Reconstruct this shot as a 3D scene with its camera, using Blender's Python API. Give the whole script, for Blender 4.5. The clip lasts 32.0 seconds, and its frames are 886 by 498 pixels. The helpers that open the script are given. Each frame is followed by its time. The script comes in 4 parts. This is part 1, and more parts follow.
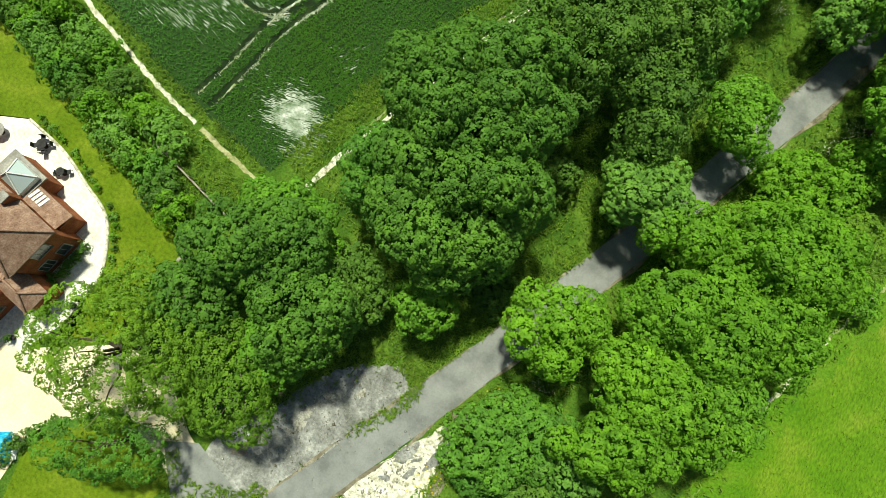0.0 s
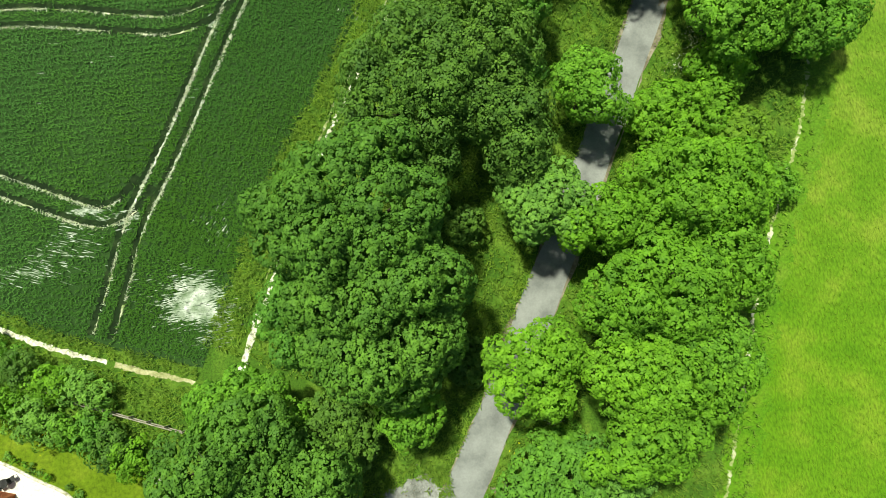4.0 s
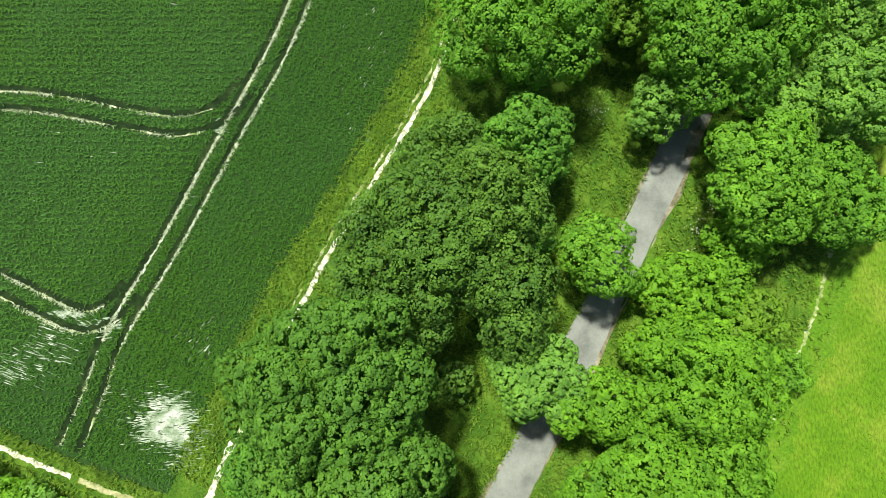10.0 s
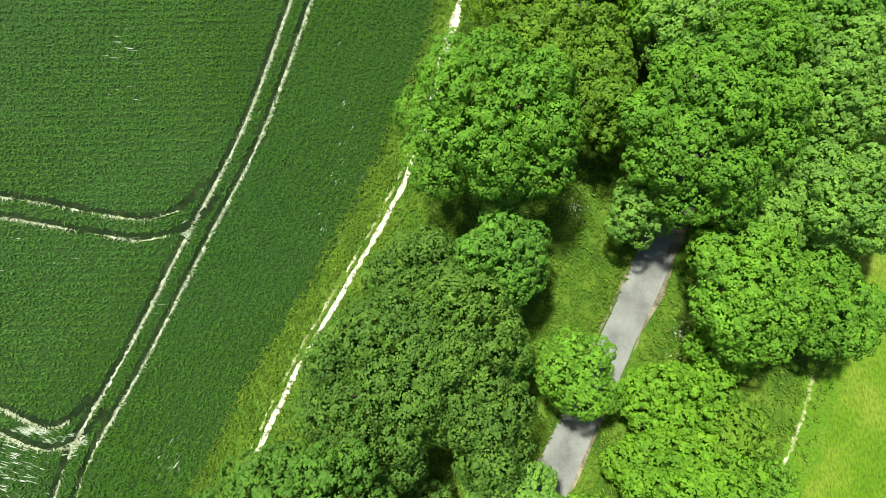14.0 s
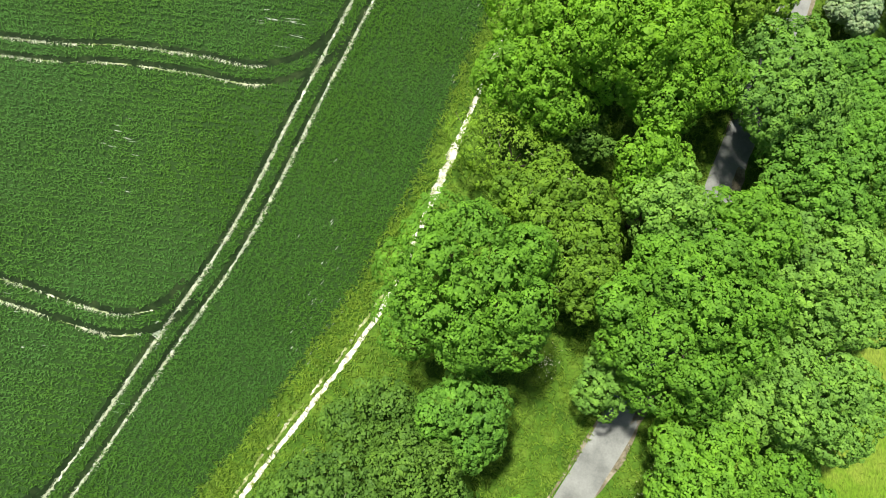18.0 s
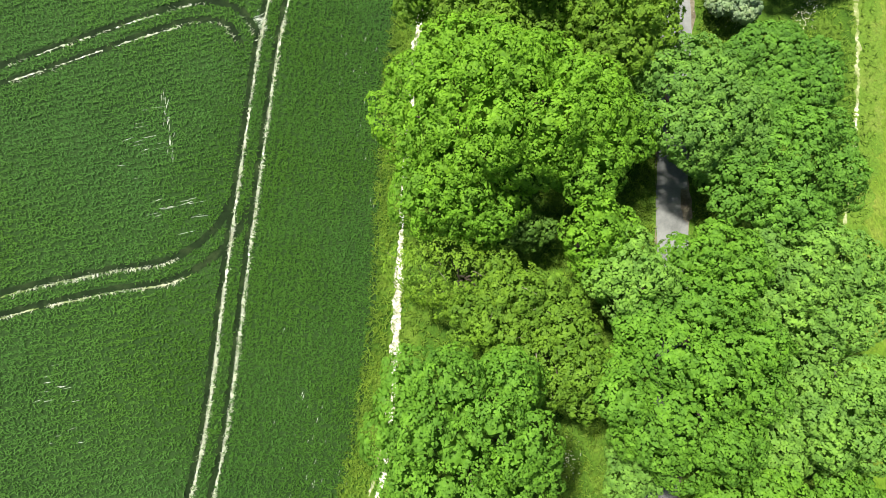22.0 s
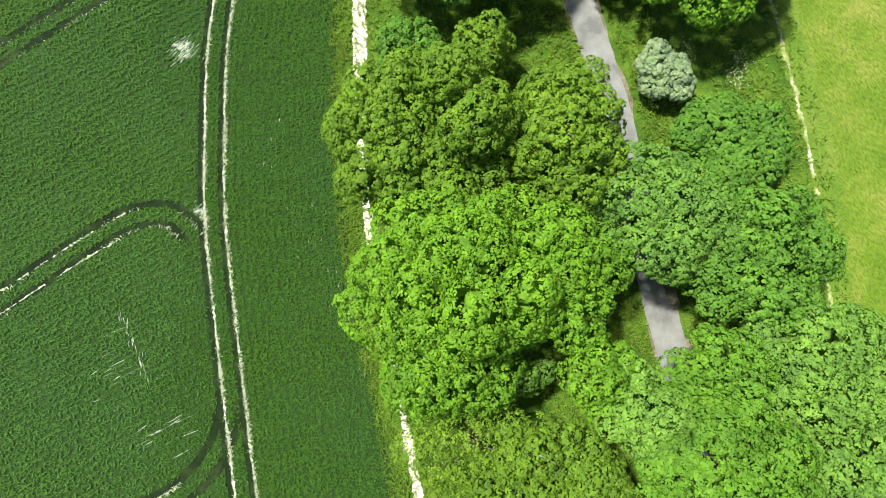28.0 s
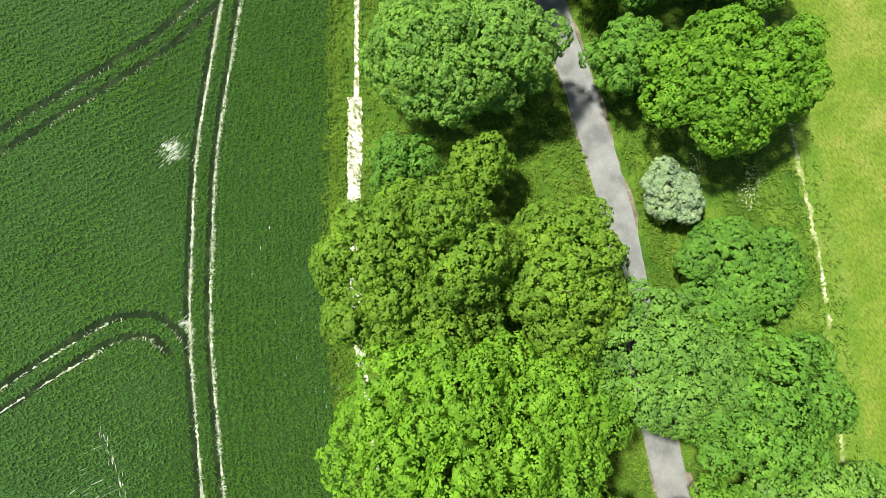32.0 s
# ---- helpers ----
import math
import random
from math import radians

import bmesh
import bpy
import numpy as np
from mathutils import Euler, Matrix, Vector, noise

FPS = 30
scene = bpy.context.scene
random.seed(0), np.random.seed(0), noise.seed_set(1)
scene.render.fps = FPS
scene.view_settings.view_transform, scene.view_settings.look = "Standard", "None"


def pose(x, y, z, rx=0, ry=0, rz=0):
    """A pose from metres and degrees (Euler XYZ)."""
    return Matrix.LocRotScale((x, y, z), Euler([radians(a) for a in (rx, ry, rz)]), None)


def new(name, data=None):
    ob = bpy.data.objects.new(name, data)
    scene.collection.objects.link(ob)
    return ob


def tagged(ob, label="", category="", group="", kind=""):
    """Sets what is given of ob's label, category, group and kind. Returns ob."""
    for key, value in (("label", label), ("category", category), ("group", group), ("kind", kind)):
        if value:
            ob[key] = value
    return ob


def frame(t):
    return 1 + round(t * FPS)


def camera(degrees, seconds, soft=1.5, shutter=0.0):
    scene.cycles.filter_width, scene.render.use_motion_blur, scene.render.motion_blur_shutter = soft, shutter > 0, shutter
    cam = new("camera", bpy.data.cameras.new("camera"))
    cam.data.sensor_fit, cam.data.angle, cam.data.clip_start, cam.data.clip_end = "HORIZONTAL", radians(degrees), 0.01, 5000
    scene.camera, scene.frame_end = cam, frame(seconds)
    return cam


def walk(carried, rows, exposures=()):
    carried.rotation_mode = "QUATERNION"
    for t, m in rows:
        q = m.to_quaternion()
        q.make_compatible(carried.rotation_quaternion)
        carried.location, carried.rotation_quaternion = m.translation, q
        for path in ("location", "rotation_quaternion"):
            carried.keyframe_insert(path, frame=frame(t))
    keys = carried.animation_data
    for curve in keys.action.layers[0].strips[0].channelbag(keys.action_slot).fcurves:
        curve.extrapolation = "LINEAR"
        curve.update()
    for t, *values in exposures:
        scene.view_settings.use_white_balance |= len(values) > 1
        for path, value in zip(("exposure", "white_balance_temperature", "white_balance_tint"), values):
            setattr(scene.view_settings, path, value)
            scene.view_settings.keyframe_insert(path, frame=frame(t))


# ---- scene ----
# ---- camera and its flight ----
cam = camera(78.0, 32.0, soft=0.8)
walk(cam, [
    (0, pose(-5.33, -30.06, 51.98, 7.49, -0.46, 24.98)),
    (0.5, pose(-5.14, -29.06, 51.96, 7.44, -0.34, 21.24)),
    (1, pose(-4.92, -28.00, 51.93, 7.49, -0.21, 17.04)),
    (1.5, pose(-4.68, -26.91, 51.88, 7.46, -0.09, 12.47)),
    (2, pose(-4.37, -25.79, 51.85, 7.33, 0.05, 7.72)),
    (2.5, pose(-4.08, -24.66, 51.77, 7.15, 0.23, 2.71)),
    (3, pose(-3.69, -23.62, 51.73, 7.04, 0.30, -2.11)),
    (3.5, pose(-3.37, -22.72, 51.81, 7.25, 0.27, -6.11)),
    (5.5, pose(-3.23, -19.16, 52.73, 8.04, -0.03, 0.44)),
    (6, pose(-3.25, -18.05, 52.73, 8.00, -0.03, 1.96)),
    (6.5, pose(-3.16, -16.89, 52.58, 7.96, -0.08, 2.54)),
    (7, pose(-2.99, -15.71, 52.40, 7.91, -0.09, 2.28)),
    (7.5, pose(-2.79, -14.55, 52.23, 7.87, -0.05, 1.63)),
    (8, pose(-2.57, -13.33, 52.08, 7.80, -0.03, 1.28)),
    (8.5, pose(-2.34, -12.02, 51.94, 7.68, 0.03, 0.88)),
    (9, pose(-2.03, -10.65, 51.85, 7.60, 0.05, 0.80)),
    (9.5, pose(-1.78, -9.34, 51.80, 7.57, 0.16, 0.84)),
    (10, pose(-1.54, -8.03, 51.75, 7.46, 0.18, 1.01)),
    (10.5, pose(-1.27, -6.72, 51.73, 7.35, 0.17, 0.75)),
    (11, pose(-1.02, -5.39, 51.72, 7.16, 0.19, 0.56)),
    (11.5, pose(-0.72, -4.00, 51.73, 6.97, 0.21, 0.36)),
    (12, pose(-0.40, -2.61, 51.76, 6.91, 0.23, -0.06)),
    (12.5, pose(-0.17, -1.35, 51.72, 6.81, 0.20, -0.18)),
    (13, pose(-0.00, -0.00, 51.65, 6.83, 0.14, -0.00)),
    (13.5, pose(0.26, 1.34, 51.44, 6.78, 0.11, 0.37)),
    (14, pose(0.53, 2.64, 51.34, 6.70, 0.15, 0.07)),
    (14.5, pose(0.83, 3.99, 51.36, 6.60, 0.02, -0.26)),
    (16.5, pose(1.99, 10.12, 51.85, 8.05, -0.39, 5.60)),
    (17, pose(2.08, 11.66, 52.09, 7.92, -0.44, 6.67)),
    (17.5, pose(2.17, 13.30, 52.41, 7.76, -0.45, 7.41)),
    (18, pose(2.36, 14.94, 52.70, 7.42, -0.39, 7.52)),
    (18.5, pose(2.58, 16.68, 52.79, 7.24, -0.26, 7.29)),
    (19, pose(2.75, 18.28, 52.66, 7.10, -0.19, 6.76)),
    (19.5, pose(3.03, 19.85, 52.55, 7.03, -0.11, 5.49)),
    (20, pose(3.43, 21.34, 52.51, 7.09, 0.12, 3.49)),
    (20.5, pose(3.83, 22.78, 52.47, 7.05, 0.32, 0.54)),
    (21, pose(4.11, 24.10, 52.21, 7.20, 0.34, -4.02)),
    (21.5, pose(4.31, 25.11, 51.72, 7.60, -0.01, -8.17)),
    (22, pose(4.59, 26.25, 51.38, 7.96, -0.01, -12.89)),
    (22.5, pose(4.99, 27.63, 51.09, 7.91, 0.16, -18.34)),
    (23, pose(5.56, 29.17, 50.77, 7.57, 0.15, -22.95)),
    (23.5, pose(6.02, 30.61, 50.49, 7.29, 0.11, -26.09)),
    (24, pose(6.49, 32.06, 50.33, 7.08, 0.11, -29.35)),
    (24.5, pose(6.93, 33.46, 50.25, 6.74, 0.12, -30.87)),
    (25, pose(7.37, 34.94, 50.21, 6.54, 0.05, -31.13)),
    (25.5, pose(7.72, 36.26, 50.33, 6.54, 0.06, -30.15)),
    (27.5, pose(8.82, 38.91, 52.06, 7.38, -0.15, -27.79)),
    (28, pose(9.29, 39.98, 52.04, 7.50, -0.19, -27.44)),
    (28.5, pose(9.99, 41.18, 51.84, 7.57, -0.20, -27.51)),
    (29, pose(10.74, 42.43, 51.68, 7.54, -0.09, -27.78)),
    (29.5, pose(11.54, 43.63, 51.59, 7.46, 0.02, -27.89)),
    (30, pose(12.42, 44.86, 51.59, 7.33, 0.09, -27.83)),
    (30.5, pose(13.26, 46.16, 51.56, 7.21, 0.10, -27.35)),
    (31, pose(14.00, 47.52, 51.51, 7.16, 0.17, -26.76)),
    (31.5, pose(14.76, 48.79, 51.47, 6.96, 0.21, -26.34)),
    (32, pose(15.59, 50.07, 51.44, 6.92, 0.24, -26.02)),
], exposures=[(0, 0.4, 6850, -8.0), (3, 0.58, 6850, -8.0), (6, 0.68, 6750, -6.0), (13, 0.79, 6650, -1.0), (18, 0.87, 6600, 6.0), (23, 0.9, 6500, 9.0), (32, 0.85, 6500, 8.0)])

# ---- light: high hazy sun and sky ----
SUN_UP, SUN_AZ = radians(64), radians(122)   # elevation; direction towards the sun, counter-clockwise from +x
world = bpy.data.worlds.new("sky")
scene.world = world
world.use_nodes = True
wn = world.node_tree.nodes
sky = wn.new("ShaderNodeTexSky")
sky.sky_type, sky.sun_disc = "NISHITA", False
sky.sun_elevation, sky.sun_rotation = SUN_UP, radians(90) - SUN_AZ
sky.dust_density = 2.0
world.node_tree.links.new(sky.outputs[0], wn["Background"].inputs[0])
wn["Background"].inputs[1].default_value = 0.057
sun_data = bpy.data.lights.new("sun", "SUN")
sun_data.energy, sun_data.angle, sun_data.color = 5.0, radians(4.5), (1.0, 0.95, 0.84)
sun = new("sun", sun_data)
sun_dir = Vector((math.cos(SUN_UP) * math.cos(SUN_AZ), math.cos(SUN_UP) * math.sin(SUN_AZ), math.sin(SUN_UP)))
sun.rotation_euler = sun_dir.to_track_quat("Z", "Y").to_euler()
sun.location = sun_dir * 200


# ---- materials ----
def shader(name, rough=0.8, spec=0.3):
    m = bpy.data.materials.new(name)
    m.use_nodes = True
    nt = m.node_tree
    p = nt.nodes["Principled BSDF"]
    p.inputs["Roughness"].default_value = rough
    p.inputs["Specular IOR Level"].default_value = spec
    return m, nt, p


def noise_tex(nt, scale, detail=4, rough=0.6, stretch=None, turn=0.0):
    co = nt.nodes.new("ShaderNodeTexCoord")
    mp = nt.nodes.new("ShaderNodeMapping")
    mp.inputs["Scale"].default_value = stretch or (1, 1, 1)
    mp.inputs["Rotation"].default_value = (0, 0, turn)
    n = nt.nodes.new("ShaderNodeTexNoise")
    n.inputs["Scale"].default_value = scale
    n.inputs["Detail"].default_value = detail
    n.inputs["Roughness"].default_value = rough
    nt.links.new(co.outputs["Object"], mp.inputs["Vector"])
    nt.links.new(mp.outputs["Vector"], n.inputs["Vector"])
    return n.outputs["Fac"]


def ramp(nt, fac, stops):
    r = nt.nodes.new("ShaderNodeValToRGB")
    e = r.color_ramp.elements
    while len(e) < len(stops):
        e.new(0.5)
    for k, (pos, col) in enumerate(stops):
        e[k].position, e[k].color = pos, (*col, 1)
    nt.links.new(fac, r.inputs[0])
    return r.outputs[0]


def mixed(nt, fac, a, b, how="MIX"):
    m = nt.nodes.new("ShaderNodeMix")
    m.data_type, m.blend_type = "RGBA", how
    for sock, v in ((m.inputs[0], fac), (m.inputs[6], a), (m.inputs[7], b)):
        if isinstance(v, (int, float)):
            sock.default_value = v
        elif isinstance(v, tuple):
            sock.default_value = (*v, 1)
        else:
            nt.links.new(v, sock)
    return m.outputs[2]


def bump(nt, p, fac, strength=0.4, dist=0.05):
    b = nt.nodes.new("ShaderNodeBump")
    b.inputs["Strength"].default_value, b.inputs["Distance"].default_value = strength, dist
    nt.links.new(fac, b.inputs["Height"])
    nt.links.new(b.outputs[0], p.inputs["Normal"])


def ground_mat(name, dark, mid, light, big=0.12, fine=3.0, rough=0.9, relief=0.5, stretch=None, turn=0.0, spread=0.16, grain=0.4, south=False):
    """A two-scale mottled surface: broad patches and fine grain."""
    m, nt, p = shader(name, rough, 0.15)
    f1 = noise_tex(nt, big, 5, 0.6)
    f2 = noise_tex(nt, fine, 6, 0.7, stretch, turn)
    c1 = ramp(nt, f1, [(0.5 - spread, dark), (0.5, mid), (0.5 + spread, light)])
    c2 = ramp(nt, f2, [(0.3, (1 - grain,) * 3), (0.55, (1, 1, 1)), (0.75, (1 + 0.55 * grain,) * 3)])
    col = mixed(nt, 1.0, c1, c2, "MULTIPLY")
    nt.links.new(greener_south(nt, col) if south else col, p.inputs["Base Color"])
    bump(nt, p, f2, relief, 0.08)
    return m


def greener_south(nt, col):
    """Tints the pasture colour greener to the south and paler to the north."""
    co = nt.nodes.new("ShaderNodeTexCoord")
    xyz = nt.nodes.new("ShaderNodeSeparateXYZ")
    span = nt.nodes.new("ShaderNodeMapRange")
    span.inputs["From Min"].default_value, span.inputs["From Max"].default_value = -30, 40
    nt.links.new(co.outputs["Object"], xyz.inputs[0])
    nt.links.new(xyz.outputs["Y"], span.inputs["Value"])
    return mixed(nt, 1.0, col, ramp(nt, span.outputs[0], [(0.0, (0.78, 0.99, 0.37)), (1.0, (1.04, 1.0, 1.05))]), "MULTIPLY")


def leaf_mat(name, dark, light, glow=0.35, even=1.0, zones=False, south=False):
    """Leaves: each leaf takes its own tone, light passes through."""
    m, nt, p = shader(name, 0.6, 0.12)
    geo = nt.nodes.new("ShaderNodeNewGeometry")
    obj = nt.nodes.new("ShaderNodeObjectInfo")
    col = ramp(nt, geo.outputs["Random Per Island"], [(0.0, tuple(0.7 * a + 0.3 * b for a, b in zip(dark, light))), (1.0, tuple(0.3 * a + 0.7 * b for a, b in zip(dark, light)))])
    big = noise_tex(nt, 0.45, 3)
    tuft = noise_tex(nt, 1.5, 2)
    col = mixed(nt, 1.0, col, ramp(nt, tuft, [(0.35, tuple(1 - even * k for k in (0.2, 0.17, 0.12))), (0.65, tuple(1 + even * k for k in (0.18, 0.14, 0.03)))]), "MULTIPLY")
    col = mixed(nt, 1.0, col, ramp(nt, big, [(0.3, tuple(1 - even * k for k in (0.3, 0.27, 0.2))), (0.7, tuple(1 + even * k for k in (0.22, 0.18, 0.0)))]), "MULTIPLY")
    col = mixed(nt, 1.0, col, ramp(nt, obj.outputs["Random"], [(0.0, (0.88, 0.9, 0.92)), (1.0, (1.1, 1.06, 1.0))]), "MULTIPLY")
    if south:
        col = greener_south(nt, col)
    if zones:
        # broad parts of the field stand yellower or bluer
        zone = noise_tex(nt, 0.05, 3)
        col = mixed(nt, 1.0, col, ramp(nt, zone, [(0.38, (1.06, 1.03, 0.78)), (0.62, (0.95, 0.97, 1.15))]), "MULTIPLY")
    nt.links.new(col, p.inputs["Base Color"])
    tr = nt.nodes.new("ShaderNodeBsdfTranslucent")
    nt.links.new(mixed(nt, 1.0, col, (1.25, 1.2, 0.6), "MULTIPLY"), tr.inputs[0])
    mx = nt.nodes.new("ShaderNodeMixShader")
    mx.inputs[0].default_value = glow
    nt.links.new(p.outputs[0], mx.inputs[1])
    nt.links.new(tr.outputs[0], mx.inputs[2])
    nt.links.new(mx.outputs[0], nt.nodes["Material Output"].inputs[0])
    return m


M_ROUGH = ground_mat("rough_grass", (0.036, 0.088, 0.008), (0.064, 0.134, 0.012), (0.115, 0.19, 0.022), 0.3, 5.0, grain=0.6)
M_PASTURE = ground_mat("pasture_grass", (0.092, 0.17, 0.014), (0.12, 0.196, 0.02), (0.18, 0.225, 0.04), 0.22, 3.4, relief=0.5, stretch=(1.5, 0.6, 1), turn=0.4, grain=0.55, south=True)
M_MARGIN = ground_mat("margin_grass", (0.082, 0.165, 0.016), (0.106, 0.19, 0.021), (0.145, 0.21, 0.035), 0.4, 4.0, relief=0.5, grain=0.5, south=True)
M_LAWN = ground_mat("mown_lawn", (0.085, 0.14, 0.005), (0.105, 0.165, 0.007), (0.15, 0.2, 0.014), 0.25, 3.0, relief=0.2, grain=0.5)
M_SOIL = ground_mat("crop_floor", (0.018, 0.048, 0.009), (0.023, 0.058, 0.011), (0.028, 0.066, 0.014), 0.1, 5.0, grain=0.6)
M_CHALK = ground_mat("chalk", (0.3, 0.29, 0.18), (0.62, 0.6, 0.5), (0.76, 0.75, 0.68), 1.6, 4.5, relief=0.6, spread=0.2, grain=0.55)
M_TRAM = ground_mat("wheeling_soil", (0.09, 0.15, 0.05), (0.38, 0.41, 0.3), (0.74, 0.75, 0.69), 1.7, 4.0, relief=0.6, spread=0.17)
M_FAINT = ground_mat("faint_wheeling_soil", (0.04, 0.1, 0.015), (0.18, 0.24, 0.08), (0.68, 0.67, 0.5), 0.35, 3.0, relief=0.6, spread=0.17)
M_TRACK = ground_mat("dusty_track", (0.13, 0.21, 0.03), (0.26, 0.3, 0.12), (0.62, 0.6, 0.48), 0.5, 3.0, spread=0.17)
M_ROAD = ground_mat("asphalt", (0.14, 0.146, 0.143), (0.2, 0.208, 0.203), (0.24, 0.248, 0.243), 0.4, 5.0, 0.85, 0.06, grain=0.14)
# near-black: the wheat's shade in the ruts is put into this colour
M_RUT_SHADE = ground_mat("painted_rut_shade", (0.005, 0.013, 0.003), (0.009, 0.022, 0.005), (0.03, 0.05, 0.015), 0.5, 3.0, relief=0.6, spread=0.22)
M_STRAW = ground_mat("trodden_dry_grass", (0.16, 0.19, 0.06), (0.34, 0.33, 0.17), (0.5, 0.48, 0.32), 0.8, 4.0)
M_DIRT = ground_mat("roadside_dirt", (0.12, 0.105, 0.07), (0.19, 0.168, 0.12), (0.32, 0.29, 0.225), 0.6, 4.0)
M_LAYBY = ground_mat("worn_gravel", (0.12, 0.125, 0.11), (0.22, 0.224, 0.214), (0.44, 0.445, 0.425), 0.5, 3.5, spread=0.2, grain=0.5)
M_GRAVEL = ground_mat("pale_gravel", (0.68, 0.58, 0.4), (0.76, 0.66, 0.47), (0.8, 0.72, 0.55), 0.3, 8.0, relief=0.3)
M_PATIO = ground_mat("pale_paving", (0.62, 0.59, 0.52), (0.72, 0.7, 0.63), (0.8, 0.78, 0.72), 0.5, 3.0, relief=0.15)
M_BARK = ground_mat("bark", (0.05, 0.04, 0.03), (0.09, 0.075, 0.055), (0.15, 0.13, 0.1), 1.5, 9.0, stretch=(1, 1, 0.25))
M_TILE = ground_mat("clay_roof_tiles", (0.21, 0.125, 0.09), (0.28, 0.175, 0.13), (0.36, 0.245, 0.19), 1.6, 9.0, relief=0.6, grain=0.6)
M_BRICK = ground_mat("red_brick", (0.2, 0.065, 0.03), (0.27, 0.09, 0.04), (0.33, 0.13, 0.06), 0.8, 6.0)
M_WHITE = ground_mat("white_paint", (0.7, 0.7, 0.68), (0.78, 0.78, 0.76), (0.82, 0.82, 0.8), 1.0, 6.0, 0.5, 0.05)
M_FRAME = ground_mat("weathered_white_paint", (0.32, 0.31, 0.29), (0.42, 0.41, 0.39), (0.5, 0.49, 0.47), 1.0, 6.0, 0.5, 0.05)
M_LEAD = ground_mat("grey_lead", (0.2, 0.19, 0.17), (0.26, 0.25, 0.23), (0.34, 0.33, 0.3), 1.0, 6.0, 0.6, 0.1)
M_BLACK = ground_mat("black_iron", (0.02, 0.02, 0.02), (0.035, 0.035, 0.035), (0.05, 0.05, 0.05), 2.0, 8.0, 0.5, 0.1)
M_BLUE = ground_mat("blue_plastic", (0.0, 0.22, 0.5), (0.01, 0.34, 0.62), (0.1, 0.5, 0.72), 2.0, 8.0, 0.4, 0.2)
M_WOOD = ground_mat("weathered_wood", (0.2, 0.18, 0.14), (0.3, 0.27, 0.22), (0.4, 0.37, 0.31), 2.0, 9.0, stretch=(0.2, 1, 1))
M_STONE = ground_mat("pale_stone", (0.2, 0.19, 0.16), (0.3, 0.29, 0.25), (0.42, 0.41, 0.37), 1.5, 6.0)
L_FLOWER = leaf_mat("white_umbels", (0.5, 0.55, 0.4), (0.8, 0.82, 0.74), 0.2)
L_YELLOW = leaf_mat("yellow_flowers", (0.5, 0.45, 0.01), (0.75, 0.65, 0.02), 0.2)
M_GLASS, gnt, gp = shader("window_glass", 0.04, 0.5)
gp.inputs["Base Color"].default_value = (0.03, 0.04, 0.045, 1)
# reflected sky and the white room behind are put into the pane colour
M_SKYGLASS, snt, sp = shader("lantern_glass_painted_sky", 0.05, 0.6)
sp.inputs["Base Color"].default_value = (0.42, 0.5, 0.52, 1)
M_STREAK = ground_mat("thin_soil", (0.1, 0.16, 0.07), (0.3, 0.35, 0.27), (0.66, 0.69, 0.63), 0.9, 5.0, spread=0.2)
M_TWIG = ground_mat("bare_twigs", (0.16, 0.14, 0.1), (0.26, 0.235, 0.18), (0.36, 0.33, 0.27), 2.0, 9.0)
L_ASH = leaf_mat("ash_leaves", (0.085, 0.215, 0.026), (0.15, 0.335, 0.056), 0.33)
L_MID = leaf_mat("mid_leaves", (0.077, 0.1802, 0.022), (0.1375, 0.2915, 0.05), 0.3)
L_DARK = leaf_mat("dark_leaves", (0.0588, 0.1365, 0.021), (0.1313, 0.2572, 0.04725), 0.28)
L_BRIGHT = leaf_mat("bright_leaves", (0.1314, 0.2985, 0.01953), (0.2102, 0.4279, 0.04883), 0.4)
L_OAK = leaf_mat("oak_leaves", (0.1055, 0.2612, 0.02105), (0.1858, 0.3844, 0.05262), 0.35)
L_BLUE = leaf_mat("greygreen_leaves", (0.1213, 0.2726, 0.04006), (0.2134, 0.4006, 0.08346), 0.33)
L_OLIVE = leaf_mat("olive_leaves", (0.1147, 0.2402, 0.01848), (0.1958, 0.3451, 0.0462), 0.35)
L_WHITE = leaf_mat("blossom", (0.07, 0.2, 0.04), (0.42, 0.5, 0.36), 0.2)
# the inner rows' sheen is put into this paler, bluer wheat colour
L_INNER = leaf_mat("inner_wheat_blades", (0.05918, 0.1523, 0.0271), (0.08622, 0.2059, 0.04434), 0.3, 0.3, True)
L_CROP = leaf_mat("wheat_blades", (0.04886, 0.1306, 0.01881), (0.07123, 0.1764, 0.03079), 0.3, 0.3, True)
L_PASTURE = leaf_mat("pasture_blades", (0.13, 0.215, 0.022), (0.22, 0.285, 0.055), 0.3, 0.7, south=True)
L_STRAW = leaf_mat("bent_stems", (0.26, 0.33, 0.2), (0.7, 0.73, 0.64), 0.2, 0.3)
L_GRASS = leaf_mat("grass_blades", (0.085, 0.19, 0.018), (0.235, 0.35, 0.06), 0.4, 0.8)


# ---- mesh helpers ----
def mesh_from(name, verts, faces, mat, smooth=False):
    """A mesh from arrays: verts n x 3, faces m x k."""
    verts, faces = np.asarray(verts, np.float32), np.asarray(faces, np.int32)
    me = bpy.data.meshes.new(name)
    k = faces.shape[1]
    me.vertices.add(len(verts))
    me.vertices.foreach_set("co", verts.ravel())
    me.loops.add(faces.size)
    me.loops.foreach_set("vertex_index", faces.ravel())
    me.polygons.add(len(faces))
    me.polygons.foreach_set("loop_start", np.arange(0, faces.size, k, dtype=np.int32))
    me.polygons.foreach_set("loop_total", np.full(len(faces), k, np.int32))
    if smooth:
        me.polygons.foreach_set("use_smooth", np.ones(len(faces), bool))
    me.update()
    me.validate()
    me.materials.append(mat)
    return me


